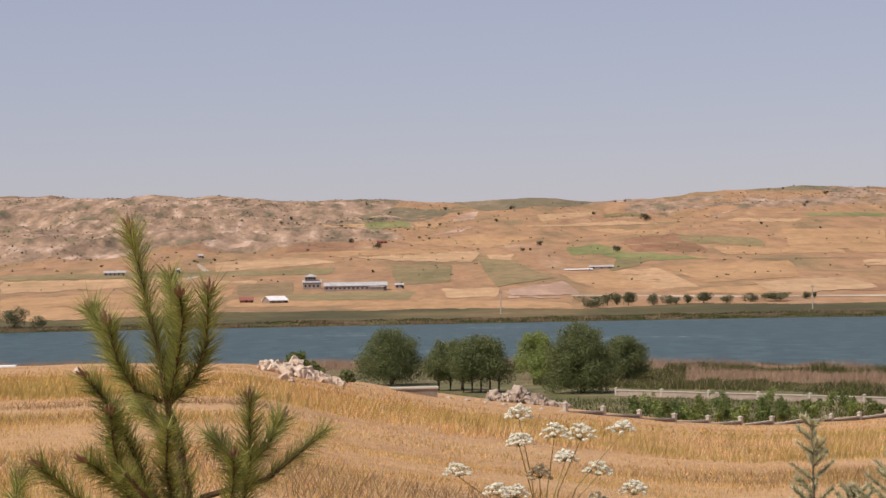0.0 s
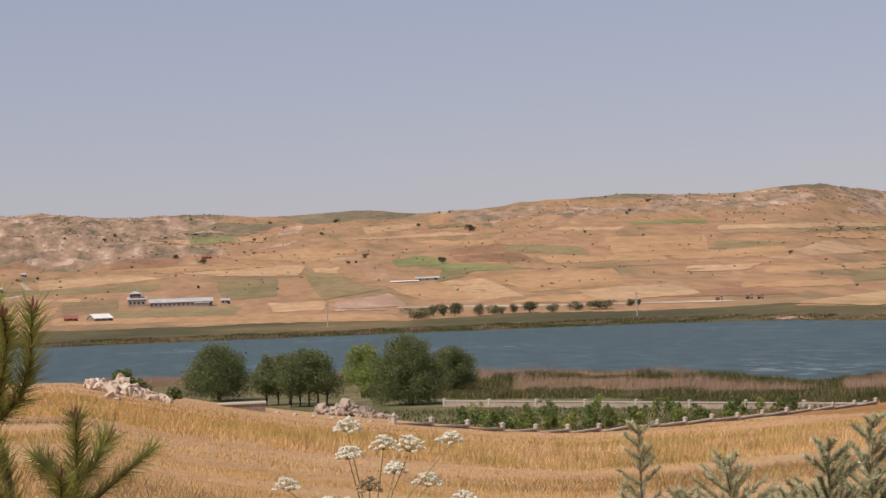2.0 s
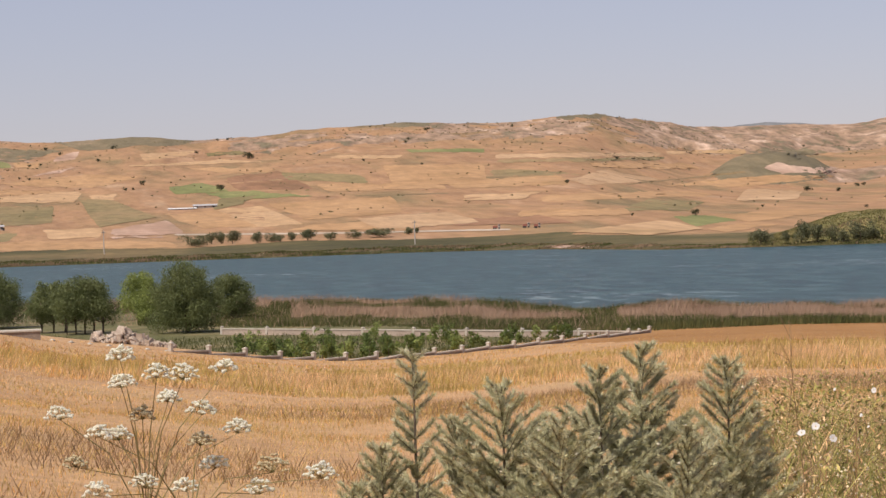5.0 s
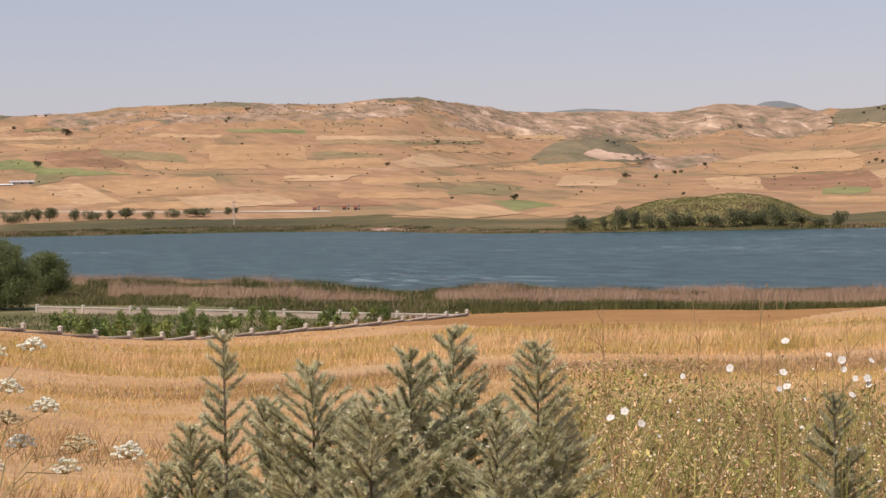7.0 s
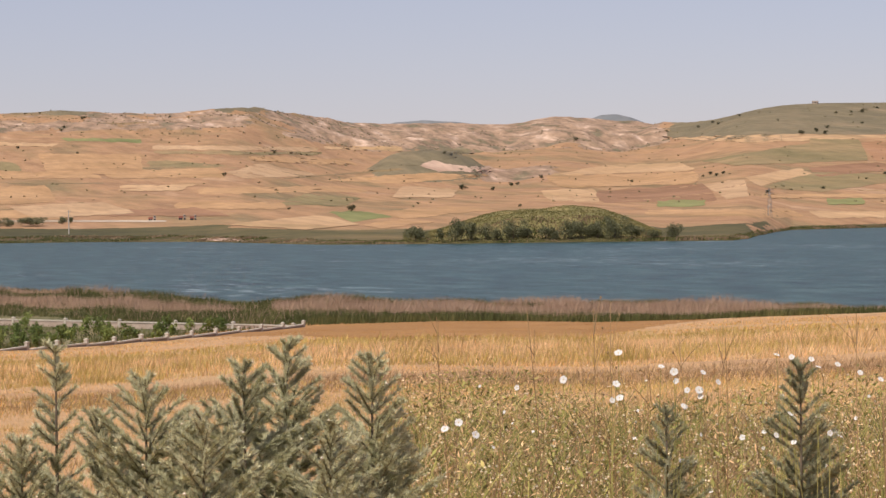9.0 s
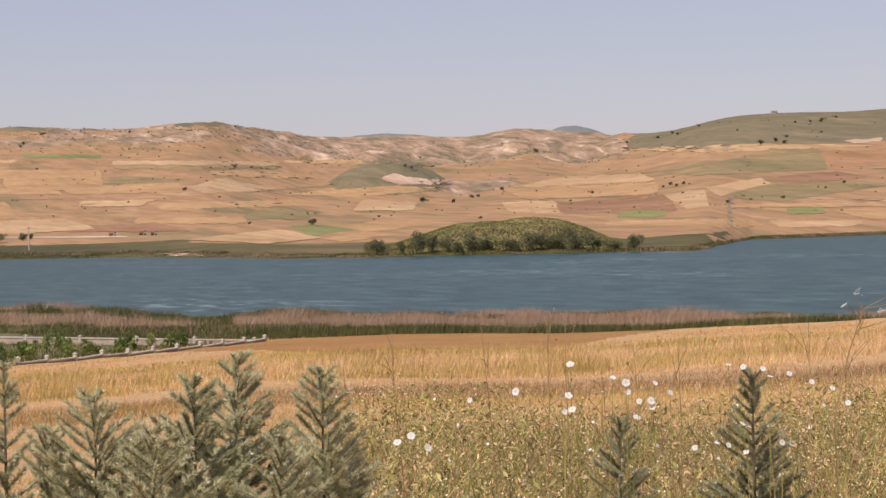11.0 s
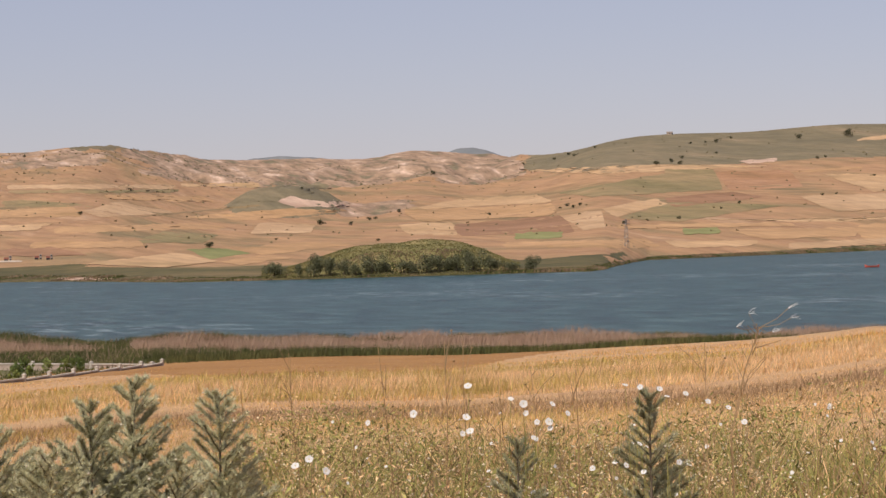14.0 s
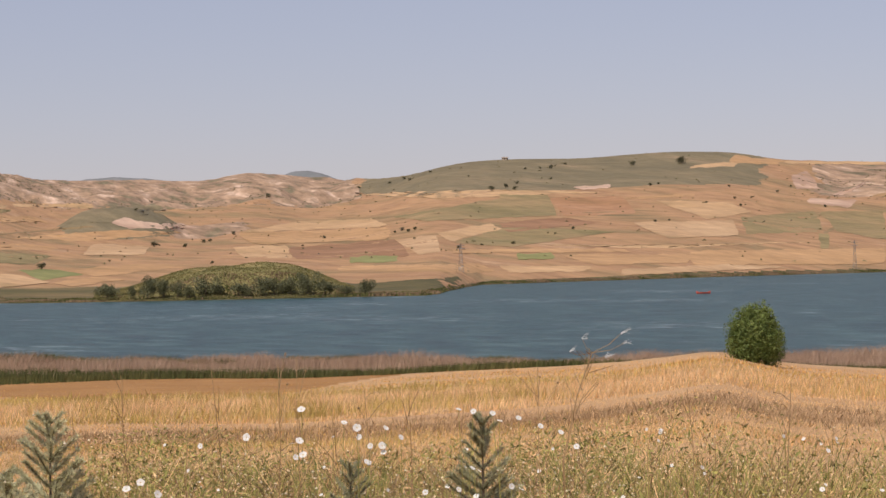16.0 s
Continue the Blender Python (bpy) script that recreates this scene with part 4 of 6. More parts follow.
# ---------------------------------------------------------------- far trees and bushes
def crown_of(seed, mat, lumps, count, size, tall=1.0):
    rng = np.random.default_rng(seed)
    cen = [(rng.normal() * 0.24, rng.normal() * 0.24, (0.25 + 0.55 * rng.random()) * tall) for _ in range(lumps)]
    rad = [rng.uniform(0.20, 0.32) for _ in range(lumps)]
    return leaf_stuff("crown", cen, rad, count, size, mat, rng, 1.0)


def stem_of():
    bm = bmesh.new()
    tube(bm, [(0, 0, -0.1), (0.02, 0, 0.3), (0, 0, 0.6)], [0.06, 0.045, 0.02], 6)
    me = bpy.data.meshes.new("trunk")
    bm.to_mesh(me)
    bm.free()
    me.materials.append(MAT_BARK)
    return me


MAT_HILLSCRUB = surface("hill scrub", [(0.4, (0.16, 0.14, 0.08)), (0.6, (0.23, 0.19, 0.11))], 30.0, vary=0.3)
# blue-grey of the hazy distance is put into the ridge's base colour
MAT_HAZED_RIDGE = surface("haze-tinted wooded ridge", [(0.4, (0.19, 0.20, 0.205)), (0.6, (0.24, 0.24, 0.24))], 60.0)
BUSH_CROWNS = [crown_of(300 + k, MAT_BUSH, 9, 520, 0.075) for k in range(5)]
TREE_CROWNS = [crown_of(320 + k, MAT_SHORE_TREE, 14, 1500, 0.05, 1.05) for k in range(5)]
STEM = stem_of()
bush_count = [0]


def plant_at(name, az, d, width, height, crowns, label, category, group):
    bush_count[0] += 1
    k = bush_count[0]
    t = thing(name, spot(az, d, -0.1), label, category, group)
    turn = pose(0, 0, 0, 0, 0, (k * 77) % 360)
    c = new("crown", crowns[k % len(crowns)])
    c.parent, c.matrix_local = t, turn @ Matrix.Diagonal((width, width, height, 1))
    s = new("trunk", STEM)
    s.parent, s.matrix_local = t, turn @ Matrix.Diagonal((min(width, 4), min(width, 4), height, 1))


def bush(az, el, size):
    """A lone bush on the far hills; size: its breadth in quarter milliradians."""
    d = reach_of(az, el - 0.035)
    w = size * d / 4420
    plant_at("bush", az, d, w * 1.0, w * 0.85, BUSH_CROWNS, "lone dark bush on the dry far slope", "bush", "bushes on the far slope")


bush(4.64, 1.68, 15)
bush(4.00, 0.97, 14)
bush(2.24, 1.16, 10)
bush(1.83, 1.04, 7)
bush(2.00, 1.05, 6)
bush(1.23, 1.72, 7)
bush(-0.30, 1.64, 6)
bush(-0.04, 1.67, 5)
bush(-1.48, 1.17, 12)
bush(-1.62, 0.61, 7)
bush(-2.12, 1.30, 10)
bush(-3.69, 1.75, 7)
bush(-3.09, 1.13, 5)
bush(-4.59, 1.84, 5)
bush(-3.47, 1.85, 7)
bush(-1.20, 1.97, 4)
bush(-0.54, 1.37, 5)
bush(-0.31, 1.35, 5)
bush(-2.31, 1.77, 5)
bush(0.06, 2.01, 7)
bush(0.38, 1.90, 6)
bush(3.46, 1.83, 7)
bush(8.25, 1.92, 6)
bush(7.28, 1.54, 6)
bush(8.60, 1.41, 5)
bush(7.45, 2.31, 4)
bush(7.77, 2.33, 4)
bush(8.72, 2.19, 6)
bush(3.96, 2.12, 5)
bush(4.18, 2.12, 5)
bush(1.59, 2.00, 8)
bush(-1.74, 2.17, 4)
bush(-8.04, 0.99, 5)
bush(-5.68, 0.92, 6)
bush(-5.23, 0.94, 6)
bush(-7.79, 0.85, 5)
bush(11.91, 0.87, 8)
bush(13.06, 1.37, 7)
bush(13.67, 1.33, 4)
bush(8.32, 1.99, 6)
bush(10.71, 2.21, 5)
bush(14.81, 0.03, 14)
bush(16.33, 0.18, 5)
bush(17.36, 0.50, 12)
bush(18.07, 0.47, 9)
bush(18.50, 0.57, 8)
bush(18.63, 0.58, 7)
bush(11.78, 1.77, 4)
bush(12.74, 1.61, 4)
bush(16.97, 1.32, 6)
bush(17.32, 1.50, 5)
bush(18.68, 0.08, 7)
bush(8.77, 2.22, 5)
bush(13.10, 2.31, 4)
bush(13.39, 0.08, 6)
bush(21.24, 0.61, 7)
bush(22.87, 0.72, 5)
bush(23.03, 0.76, 7)
bush(23.16, 0.74, 7)
bush(23.33, 0.77, 7)
bush(23.47, 0.78, 3)
bush(24.33, 0.33, 7)
bush(25.58, 0.40, 7)
bush(26.53, 0.61, 5)
bush(26.95, 0.71, 7)
bush(24.85, 0.40, 4)
bush(28.83, 0.84, 6)
bush(29.15, 0.87, 4)
bush(29.99, 1.25, 5)
bush(30.77, 1.16, 6)
bush(28.72, 1.68, 6)
bush(28.92, 1.70, 5)
bush(31.62, 1.47, 5)
bush(31.91, 1.58, 5)
bush(32.67, 1.10, 6)
bush(29.41, 2.16, 16)
bush(23.70, 2.08, 5)
bush(24.58, 1.97, 4)
bush(26.46, 1.87, 5)
bush(25.42, 1.70, 9)
bush(25.61, 1.65, 8)
bush(25.09, 1.64, 10)
bush(25.69, 1.78, 7)
bush(25.88, 2.11, 5)
bush(26.21, 2.12, 5)
bush(26.46, 2.12, 9)
bush(26.79, 2.20, 5)
bush(28.34, 2.15, 10)
bush(22.77, 1.85, 6)
bush(23.09, 1.94, 6)
bush(23.22, 1.90, 6)
bush(22.05, 1.74, 5)
bush(19.98, 1.59, 8)
bush(19.18, 0.74, 8)
bush(30.51, 1.61, 5)
bush(31.02, 1.35, 5)
bush(30.63, 1.34, 5)


def shore_tree(az, el, w, h):
    d = reach_of(az, el)
    plant_at("shore_tree", az, d, w * d / 4420 * 1.1, h * d / 4420 * 1.1, TREE_CROWNS, "round grey-green tree in a row on the far shore", "tree", "trees along the far shore")


shore_tree(3.35, -0.32, 34, 18)
shore_tree(3.74, -0.28, 14, 20)
shore_tree(3.96, -0.27, 18, 20)
shore_tree(4.22, -0.29, 22, 22)
shore_tree(4.77, -0.29, 16, 18)
shore_tree(5.11, -0.27, 20, 14)
shore_tree(5.31, -0.28, 12, 12)
shore_tree(5.58, -0.26, 14, 14)
shore_tree(5.93, -0.27, 26, 18)
shore_tree(6.45, -0.27, 18, 12)
shore_tree(6.99, -0.26, 20, 14)
shore_tree(7.59, -0.25, 42, 15)
shore_tree(8.25, -0.21, 14, 12)
shore_tree(8.44, -0.20, 8, 10)
shore_tree(-9.78, -0.52, 34, 30)
shore_tree(-9.23, -0.53, 20, 18)


def knoll_tree(az, el, w, h):
    d = 895.0 + (el + 0.72) * 40
    plant_at("knoll_tree", az, d, w * d / 4420 * 1.05, h * d / 4420 * 1.0, TREE_CROWNS, "grey-green tree at the foot of the wooded knoll", "tree", "trees on the knoll")


knoll_tree(16.28, -0.58, 30, 30)
knoll_tree(17.20, -0.63, 26, 40)
knoll_tree(17.56, -0.61, 24, 32)
knoll_tree(17.88, -0.59, 20, 26)
knoll_tree(18.52, -0.59, 34, 32)
knoll_tree(19.25, -0.63, 18, 24)
knoll_tree(19.77, -0.64, 26, 34)
knoll_tree(20.07, -0.61, 20, 28)
knoll_tree(20.45, -0.60, 22, 28)
knoll_tree(20.84, -0.61, 30, 38)
knoll_tree(21.23, -0.61, 26, 26)
knoll_tree(22.15, -0.59, 24, 28)
knoll_tree(16.86, -0.60, 12, 24)
knoll_tree(18.14, -0.65, 18, 20)
knoll_tree(19.49, -0.65, 18, 22)
knoll_tree(21.68, -0.60, 22, 18)
knoll_tree(20.26, -0.56, 24, 22)
knoll_tree(18.84, -0.58, 20, 18)
rng = np.random.default_rng(23)
MAT_KNOLL = surface("olive scrub", [(0.35, (0.155, 0.145, 0.056)), (0.55, (0.215, 0.185, 0.074)), (0.7, (0.31, 0.25, 0.11))], 9.0, vary=0.15, translucent=0.2)
az, d = scatter(rng, 22000, 16.0, 21.9, 890, 1010)
blades("knoll_scrub", az, d, rng.uniform(0.15, 0.5, len(az)), rng.uniform(0.3, 0.9, len(az)), 0.5, MAT_KNOLL, "olive scrub and tall grass covering the knoll", "scrub", rng)

# scrub dotted over the bare hills
rng = np.random.default_rng(29)
az, d = scatter(rng, 26000, -12, 36, 1500, 3500)
g = far_share(az, d)
keep = rng.random(len(az)) < 0.04 + 0.75 * bare_share(az, g) * (fbm(d * np.sin(np.radians(az)), d, 120.0, 3, 97) > -0.05)
az, d = az[keep], d[keep]
az, d = np.repeat(az, 3) + rng.normal(size=3 * len(az)) * 0.012, np.repeat(d, 3)
blades("hill_scrub", az, d, rng.uniform(0.5, 1.6, len(az)), rng.uniform(1.0, 3.2, len(az)), 0.3, MAT_HILLSCRUB, "low grey-green scrub dotted over the bare hills", "scrub", rng)
# wooded ridges behind the skyline, their haze painted in as blue-grey
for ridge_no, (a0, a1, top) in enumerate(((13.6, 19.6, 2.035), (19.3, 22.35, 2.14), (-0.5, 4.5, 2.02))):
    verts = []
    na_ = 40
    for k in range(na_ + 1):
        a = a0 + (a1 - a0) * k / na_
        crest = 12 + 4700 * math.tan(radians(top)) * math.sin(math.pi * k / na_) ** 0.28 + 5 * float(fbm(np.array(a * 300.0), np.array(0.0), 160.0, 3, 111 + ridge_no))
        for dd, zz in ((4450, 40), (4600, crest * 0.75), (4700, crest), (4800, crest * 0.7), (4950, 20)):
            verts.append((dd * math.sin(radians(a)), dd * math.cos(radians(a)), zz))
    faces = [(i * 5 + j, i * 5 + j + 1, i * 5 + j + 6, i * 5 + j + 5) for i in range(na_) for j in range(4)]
    tagged(new("backdrop_%d" % (ridge_no + 1), mesh_of("backdrop", verts, [f[::-1] for f in faces], MAT_HAZED_RIDGE, shade=True)), "distant wooded ridge on the skyline, coloured blue-grey for haze", "hill", kind="structure")

# ---------------------------------------------------------------- buildings and posts on the far shore
MAT_WHITE = surface("whitewashed wall", [(0.35, (0.33, 0.27, 0.23)), (0.65, (0.43, 0.37, 0.32))], 2.0, (0.85, 1.08), 0.4)
MAT_ROOF = surface("grey sheet roof", [(0.35, (0.42, 0.40, 0.40)), (0.65, (0.56, 0.54, 0.53))], 3.0, (0.85, 1.08), 0.5, rough=0.5)
MAT_BRIGHT = surface("white sheet roof", [(0.35, (0.78, 0.77, 0.75)), (0.65, (0.88, 0.87, 0.85))], 3.0, rough=0.5)
MAT_BRICK = surface("red brick", [(0.35, (0.26, 0.10, 0.075)), (0.65, (0.36, 0.15, 0.11))], 1.0, (0.8, 1.1), 0.2)
MAT_DARK = surface("dark window glass", [(0.4, (0.03, 0.035, 0.04)), (0.6, (0.05, 0.055, 0.06))], 1.0, rough=0.2)
MAT_POLE = surface("concrete pole", [(0.4, (0.42, 0.38, 0.34)), (0.6, (0.52, 0.47, 0.42))], 0.8)
MAT_STEEL = surface("galvanised steel", [(0.4, (0.28, 0.25, 0.23)), (0.6, (0.36, 0.33, 0.30))], 0.8, rough=0.5, metal=0.6)
MAT_RED = surface("red paint", [(0.4, (0.58, 0.11, 0.08)), (0.6, (0.68, 0.15, 0.11))], 0.8, rough=0.5)


def gable(bm, x0, x1, y0, y1, z, rise, over=0.4, thick=0.18):
    ym = (y0 + y1) / 2
    for ya, yb, zb, za in ((y0 - over, ym, rise, -over * rise / (ym - y0)), (y1 + over, ym, rise, -over * rise / (ym - y0))):
        vs = [bm.verts.new(p) for p in ((x0 - over, ya, z + za), (x1 + over, ya, z + za), (x1 + over, yb, z + zb), (x0 - over, yb, z + zb))]
        up = [bm.verts.new(v.co + Vector((0, 0, thick))) for v in vs]
        bm.faces.new(vs), bm.faces.new(up[::-1])
        for i in range(4):
            bm.faces.new((vs[i], up[i], up[(i + 1) % 4], vs[(i + 1) % 4]))
    bmesh.ops.recalc_face_normals(bm, faces=bm.faces)


def gable_wall(bm, x0, x1, y0, y1, z0, z1, rise):
    box(bm, x0, x1, y0, y1, z0, z1)
    ym = (y0 + y1) / 2
    for x in (x0, x1):
        bm.faces.new([bm.verts.new(p) for p in ((x, y0, z1), (x, y1, z1), (x, ym, z1 + rise))])


def building(name, az, el, wide, deep, tall, rise, wall_mat, roof_mat, label, windows=0, window=(1.0, 1.2), turn=0.0, door=True):
    d = reach_of(az, el)
    t = thing(name, spot(az, d, -0.2), label, "building", turn=-az + turn)
    bm = bmesh.new()
    gable_wall(bm, -wide / 2, wide / 2, 0, deep, -0.6, tall, rise)
    part("wall", bm, wall_mat, t)
    bm = bmesh.new()
    gable(bm, -wide / 2, wide / 2, 0, deep, tall + 0.02, rise)
    part("roof", bm, roof_mat, t)
    for k in range(windows):
        x = -wide / 2 + wide * (k + 0.5) / windows
        bm = bmesh.new()
        box(bm, x - window[0] / 2, x + window[0] / 2, -0.06, 0.1, tall * 0.42, tall * 0.42 + window[1])
        w = part("window", bm, MAT_DARK, t, "dark window")
        bm = bmesh.new()
        box(bm, x - window[0] / 2 - 0.1, x + window[0] / 2 + 0.1, -0.14, -0.065, tall * 0.42 - 0.14, tall * 0.42 - 0.02)
        part("sill", bm, MAT_WHITE, w)
    if door:
        bm = bmesh.new()
        box(bm, wide * 0.36, wide * 0.36 + 1.2, -0.07, 0.1, 0.0, min(2.2, tall * 0.8))
        part("door", bm, MAT_DARK, t, "dark door")
    return t


barn = building("barn", -2.02, 0.17, 38, 11, 3.2, 2.1, MAT_WHITE, MAT_ROOF, "long low white barn with a grey sheet roof", 14, (1.2, 0.9))
bm = bmesh.new()
box(bm, 8, 17, -4.5, -0.15, -0.6, 2.2)
part("annex", bm, MAT_WHITE, barn, "white lean-to")
bm = bmesh.new()
box(bm, 7.6, 17.4, -5.0, -0.1, 2.22, 2.5)
part("annex_roof", bm, MAT_BRIGHT, barn, "white flat roof")

# the farmhouse with its hipped upper storey
hd = reach_of(-3.02, 0.22)
house = thing("farmhouse", spot(-3.02, hd, -0.2), "white farmhouse with a small hipped upper storey", "building", turn=3.0)
bm = bmesh.new()
gable_wall(bm, -5.6, 5.8, 0, 9, -0.6, 4.4, 1.6)
part("wall", bm, MAT_WHITE, house)
bm = bmesh.new()
gable(bm, -5.6, 5.8, 0, 9, 4.42, 1.6)
part("roof", bm, MAT_ROOF, house)
bm = bmesh.new()
box(bm, -4.2, 2.6, 2.0, 8.0, 4.3, 8.0)
upper = part("upper_storey", bm, MAT_WHITE, house)
for k in range(4):
    bm = bmesh.new()
    box(bm, -3.8 + k * 1.6, -2.7 + k * 1.6, 1.93, 2.1, 6.4, 7.5)
    part("window", bm, MAT_DARK, upper, "dark window")
for k in range(4):
    bm = bmesh.new()
    box(bm, -4.6 + k * 2.6, -3.4 + k * 2.6, -0.07, 0.1, 1.6, 2.9)
    part("window", bm, MAT_DARK, house, "dark window")
bm = bmesh.new()
bmesh.ops.create_cone(bm, cap_ends=True, segments=4, radius1=6.0, radius2=0.5, depth=1.7, matrix=Matrix.Translation((-0.8, 5.0, 8.87)) @ pose(0, 0, 0, 0, 0, 45))
hip = part("hipped_roof", bm, MAT_ROOF, house)
bm = bmesh.new()
tube(bm, [(-0.8, 5, 9.6), (-0.8, 5, 11.2)], [0.35, 0.2], 6)
part("chimney", bm, MAT_WHITE, hip)

building("shed", -3.78, -0.085, 11, 9, 1.8, 2.2, MAT_WALL, MAT_BRIGHT, "low shed with a bright white sheet roof", 3, turn=28)
building("shed", -4.52, -0.06, 7, 6, 1.6, 1.6, MAT_BRICK, MAT_BRICK, "small red brick shed with a red roof", 1)
building("hut", -1.02, 0.2, 5, 5, 2.4, 1.0, MAT_PLASTER, MAT_ROOF, "small plastered hut beside the barn", 2)
building("farmhouse", -7.5, 0.60, 15, 8, 2.6, 1.4, MAT_PLASTER, MAT_ROOF, "distant low farmhouse with pinkish walls", 5)
building("hut", -6.1, 0.62, 5, 5, 3.4, 1.0, MAT_WHITE, MAT_ROOF, "distant small white hut", 2)
building("hut", -5.55, 0.98, 4, 4, 2.4, 1.0, MAT_WHITE, MAT_ROOF, "distant small pale hut on the slope", 1)
building("stone_hut", -1.4, 1.24, 9, 6, 2.2, 1.2, MAT_BRICK, MAT_BRICK, "lonely ruined brown hut on the slope", 1)
building("farm_shed", 3.62, 0.55, 17, 7, 2.0, 1.0, MAT_WHITE, MAT_ROOF, "low white shed on the far slope", 3)
building("farm_shed", 3.1, 0.53, 20, 4, 1.0, 0.5, MAT_WHITE, MAT_BRIGHT, "low white enclosure wall on the far slope", 0, door=False)
building("hut", 25.41, 2.3, 7, 6, 2.5, 1.2, MAT_ROCK_GREY, MAT_WALL, "small stone hut on the hilltop", 1)
# the near shed whose roof shows over the field
wt = thing("shed", spot(-10.35, 156, -0.3), "white-roofed shed beyond the golden field", "building", turn=8)
bm = bmesh.new()
box(bm, -1.6, 1.4, 0, 3, -1.2, 0.25)
part("wall", bm, MAT_PLASTER, wt)
bm = bmesh.new()
box(bm, -1.8, 1.6, -0.2, 3.2, 0.254, 0.36, 0.02)
part("roof", bm, MAT_BRIGHT, wt)


def vehicle(az, el, wide, label, mat):
    d = reach_of(az, el)
    t = thing("farm_truck", spot(az, d, 0), label, "truck", turn=-az)
    bm = bmesh.new()
    box(bm, -wide / 2, wide * 0.15, 0, 2.2, 0.7, 1.9, 0.08)
    part("body", bm, mat, t)
    bm = bmesh.new()
    box(bm, wide * 0.17, wide / 2, 0, 2.2, 0.7, 2.6, 0.15)
    cab = part("cab", bm, MAT_WHITE, t)
    bm = bmesh.new()
    box(bm, wide * 0.22, wide * 0.45, -0.05, 0.1, 1.7, 2.3)
    part("window", bm, MAT_DARK, cab)
    for x in (-wide * 0.35, -wide * 0.1, wide * 0.34):
        for y in (-0.05, 1.95):
            bm = bmesh.new()
            bmesh.ops.create_cone(bm, cap_ends=True, segments=14, radius1=0.5, radius2=0.5, depth=0.3, matrix=Matrix.Translation((x, y + 0.15, 0.45)) @ pose(0, 0, 0, 90, 0, 0))
            part("wheel", bm, MAT_DARK, t)


vehicle(10.27, -0.16, 3.8, "dark farm truck parked on the shore road", MAT_BRICK)
vehicle(10.95, -0.15, 3.6, "red farm truck parked on the shore road", MAT_BRICK)
vehicle(11.2, -0.16, 3.2, "small red farm truck on the shore road", MAT_BRICK)


def pole(az, el, height, label):
    d = reach_of(az, el)
    t = thing("utility_pole", spot(az, d, -0.5), label, "pole", "poles on the far shore", turn=-az)
    bm = bmesh.new()
    tube(bm, [(0, 0, 0), (0, 0, height * 0.5), (0, 0, height + 0.5)], [0.30, 0.24, 0.16], 8)
    part("shaft", bm, MAT_POLE, t)
    bm = bmesh.new()
    box(bm, -0.9, 0.9, -0.2, -0.05, height - 0.5, height - 0.3)
    arm = part("crossarm", bm, MAT_STEEL, t)
    for x in (-0.75, 0, 0.75):
        bm = bmesh.new()
        tube(bm, [(x, -0.12, height - 0.3), (x, -0.12, height)], [0.08, 0.06], 6)
        part("insulator", bm, MAT_WHITE, arm)


pole(8.39, -0.44, 11.0, "pale concrete power pole by the far shore")
pole(1.30, -0.42, 11.0, "pale concrete power pole by the far meadow")


def pylon(az, el, height):
    d = reach_of(az, el)
    t = thing("pylon", spot(az, d, -0.3), "slim steel lattice pylon on the far shore", "pylon", "pylons", turn=-az + 20)
    w0, w1 = 1.0, 0.3
    for sx in (-1, 1):
        for sy in (-1, 1):
            bm = bmesh.new()
            tube(bm, [(sx * w0, sy * w0, 0), (sx * w1, sy * w1, height)], [0.11, 0.08], 4)
            part("leg", bm, MAT_STEEL, t)
    for k in range(9):
        a, b = k / 9, (k + 1) / 9
        wa, wb = w0 + (w1 - w0) * a, w0 + (w1 - w0) * b
        for s in (-1, 1):
            bm = bmesh.new()
            flip = 1 if k % 2 else -1
            tube(bm, [(-wa * flip, s * wa, a * height), (wb * flip, s * wb, b * height)], [0.06, 0.06], 4)
            part("brace", bm, MAT_STEEL, t)
    for z in (0.82, 0.93):
        bm = bmesh.new()
        box(bm, -2.2, 2.2, -0.15, 0.15, height * z, height * z + 0.25)
        part("crossarm", bm, MAT_STEEL, t)


pylon(24.36, -0.27, 14.5)
pylon(33.31, -0.34, 18.0)

boat = thing("rowing_boat", Vector((809 * math.sin(radians(29.89)), 809 * math.cos(radians(29.89)), 0)), "small red rowing boat on the lake", "boat", turn=-25)
bm = bmesh.new()
rings = []
for k in range(9):
    u = k / 8
    x, w, up = (u - 0.5) * 4.6, 0.75 * math.sin(math.pi * min(max(u, 0.03), 0.97)) ** 0.6, 0.55 + 0.5 * (2 * u - 1) ** 4
    rings.append([bm.verts.new((x, y * w, z * up)) for y, z in ((-1, 1), (-0.75, 0.2), (0, -0.25), (0.75, 0.2), (1, 1), (0.85, 0.95), (0.6, 0.3), (0, 0.05), (-0.6, 0.3), (-0.85, 0.95))])
for a, b in zip(rings, rings[1:]):
    for s in range(10):
        bm.faces.new((a[s], a[(s + 1) % 10], b[(s + 1) % 10], b[s]))
bm.faces.new(rings[0])
bm.faces.new(rings[-1][::-1])
part("hull", bm, MAT_RED, boat)
for x in (-1.0, 0.2, 1.2):
    bm = bmesh.new()
    box(bm, x, x + 0.25, -0.6, 0.6, 0.40, 0.45)
    part("thwart", bm, MAT_WHITE, boat)


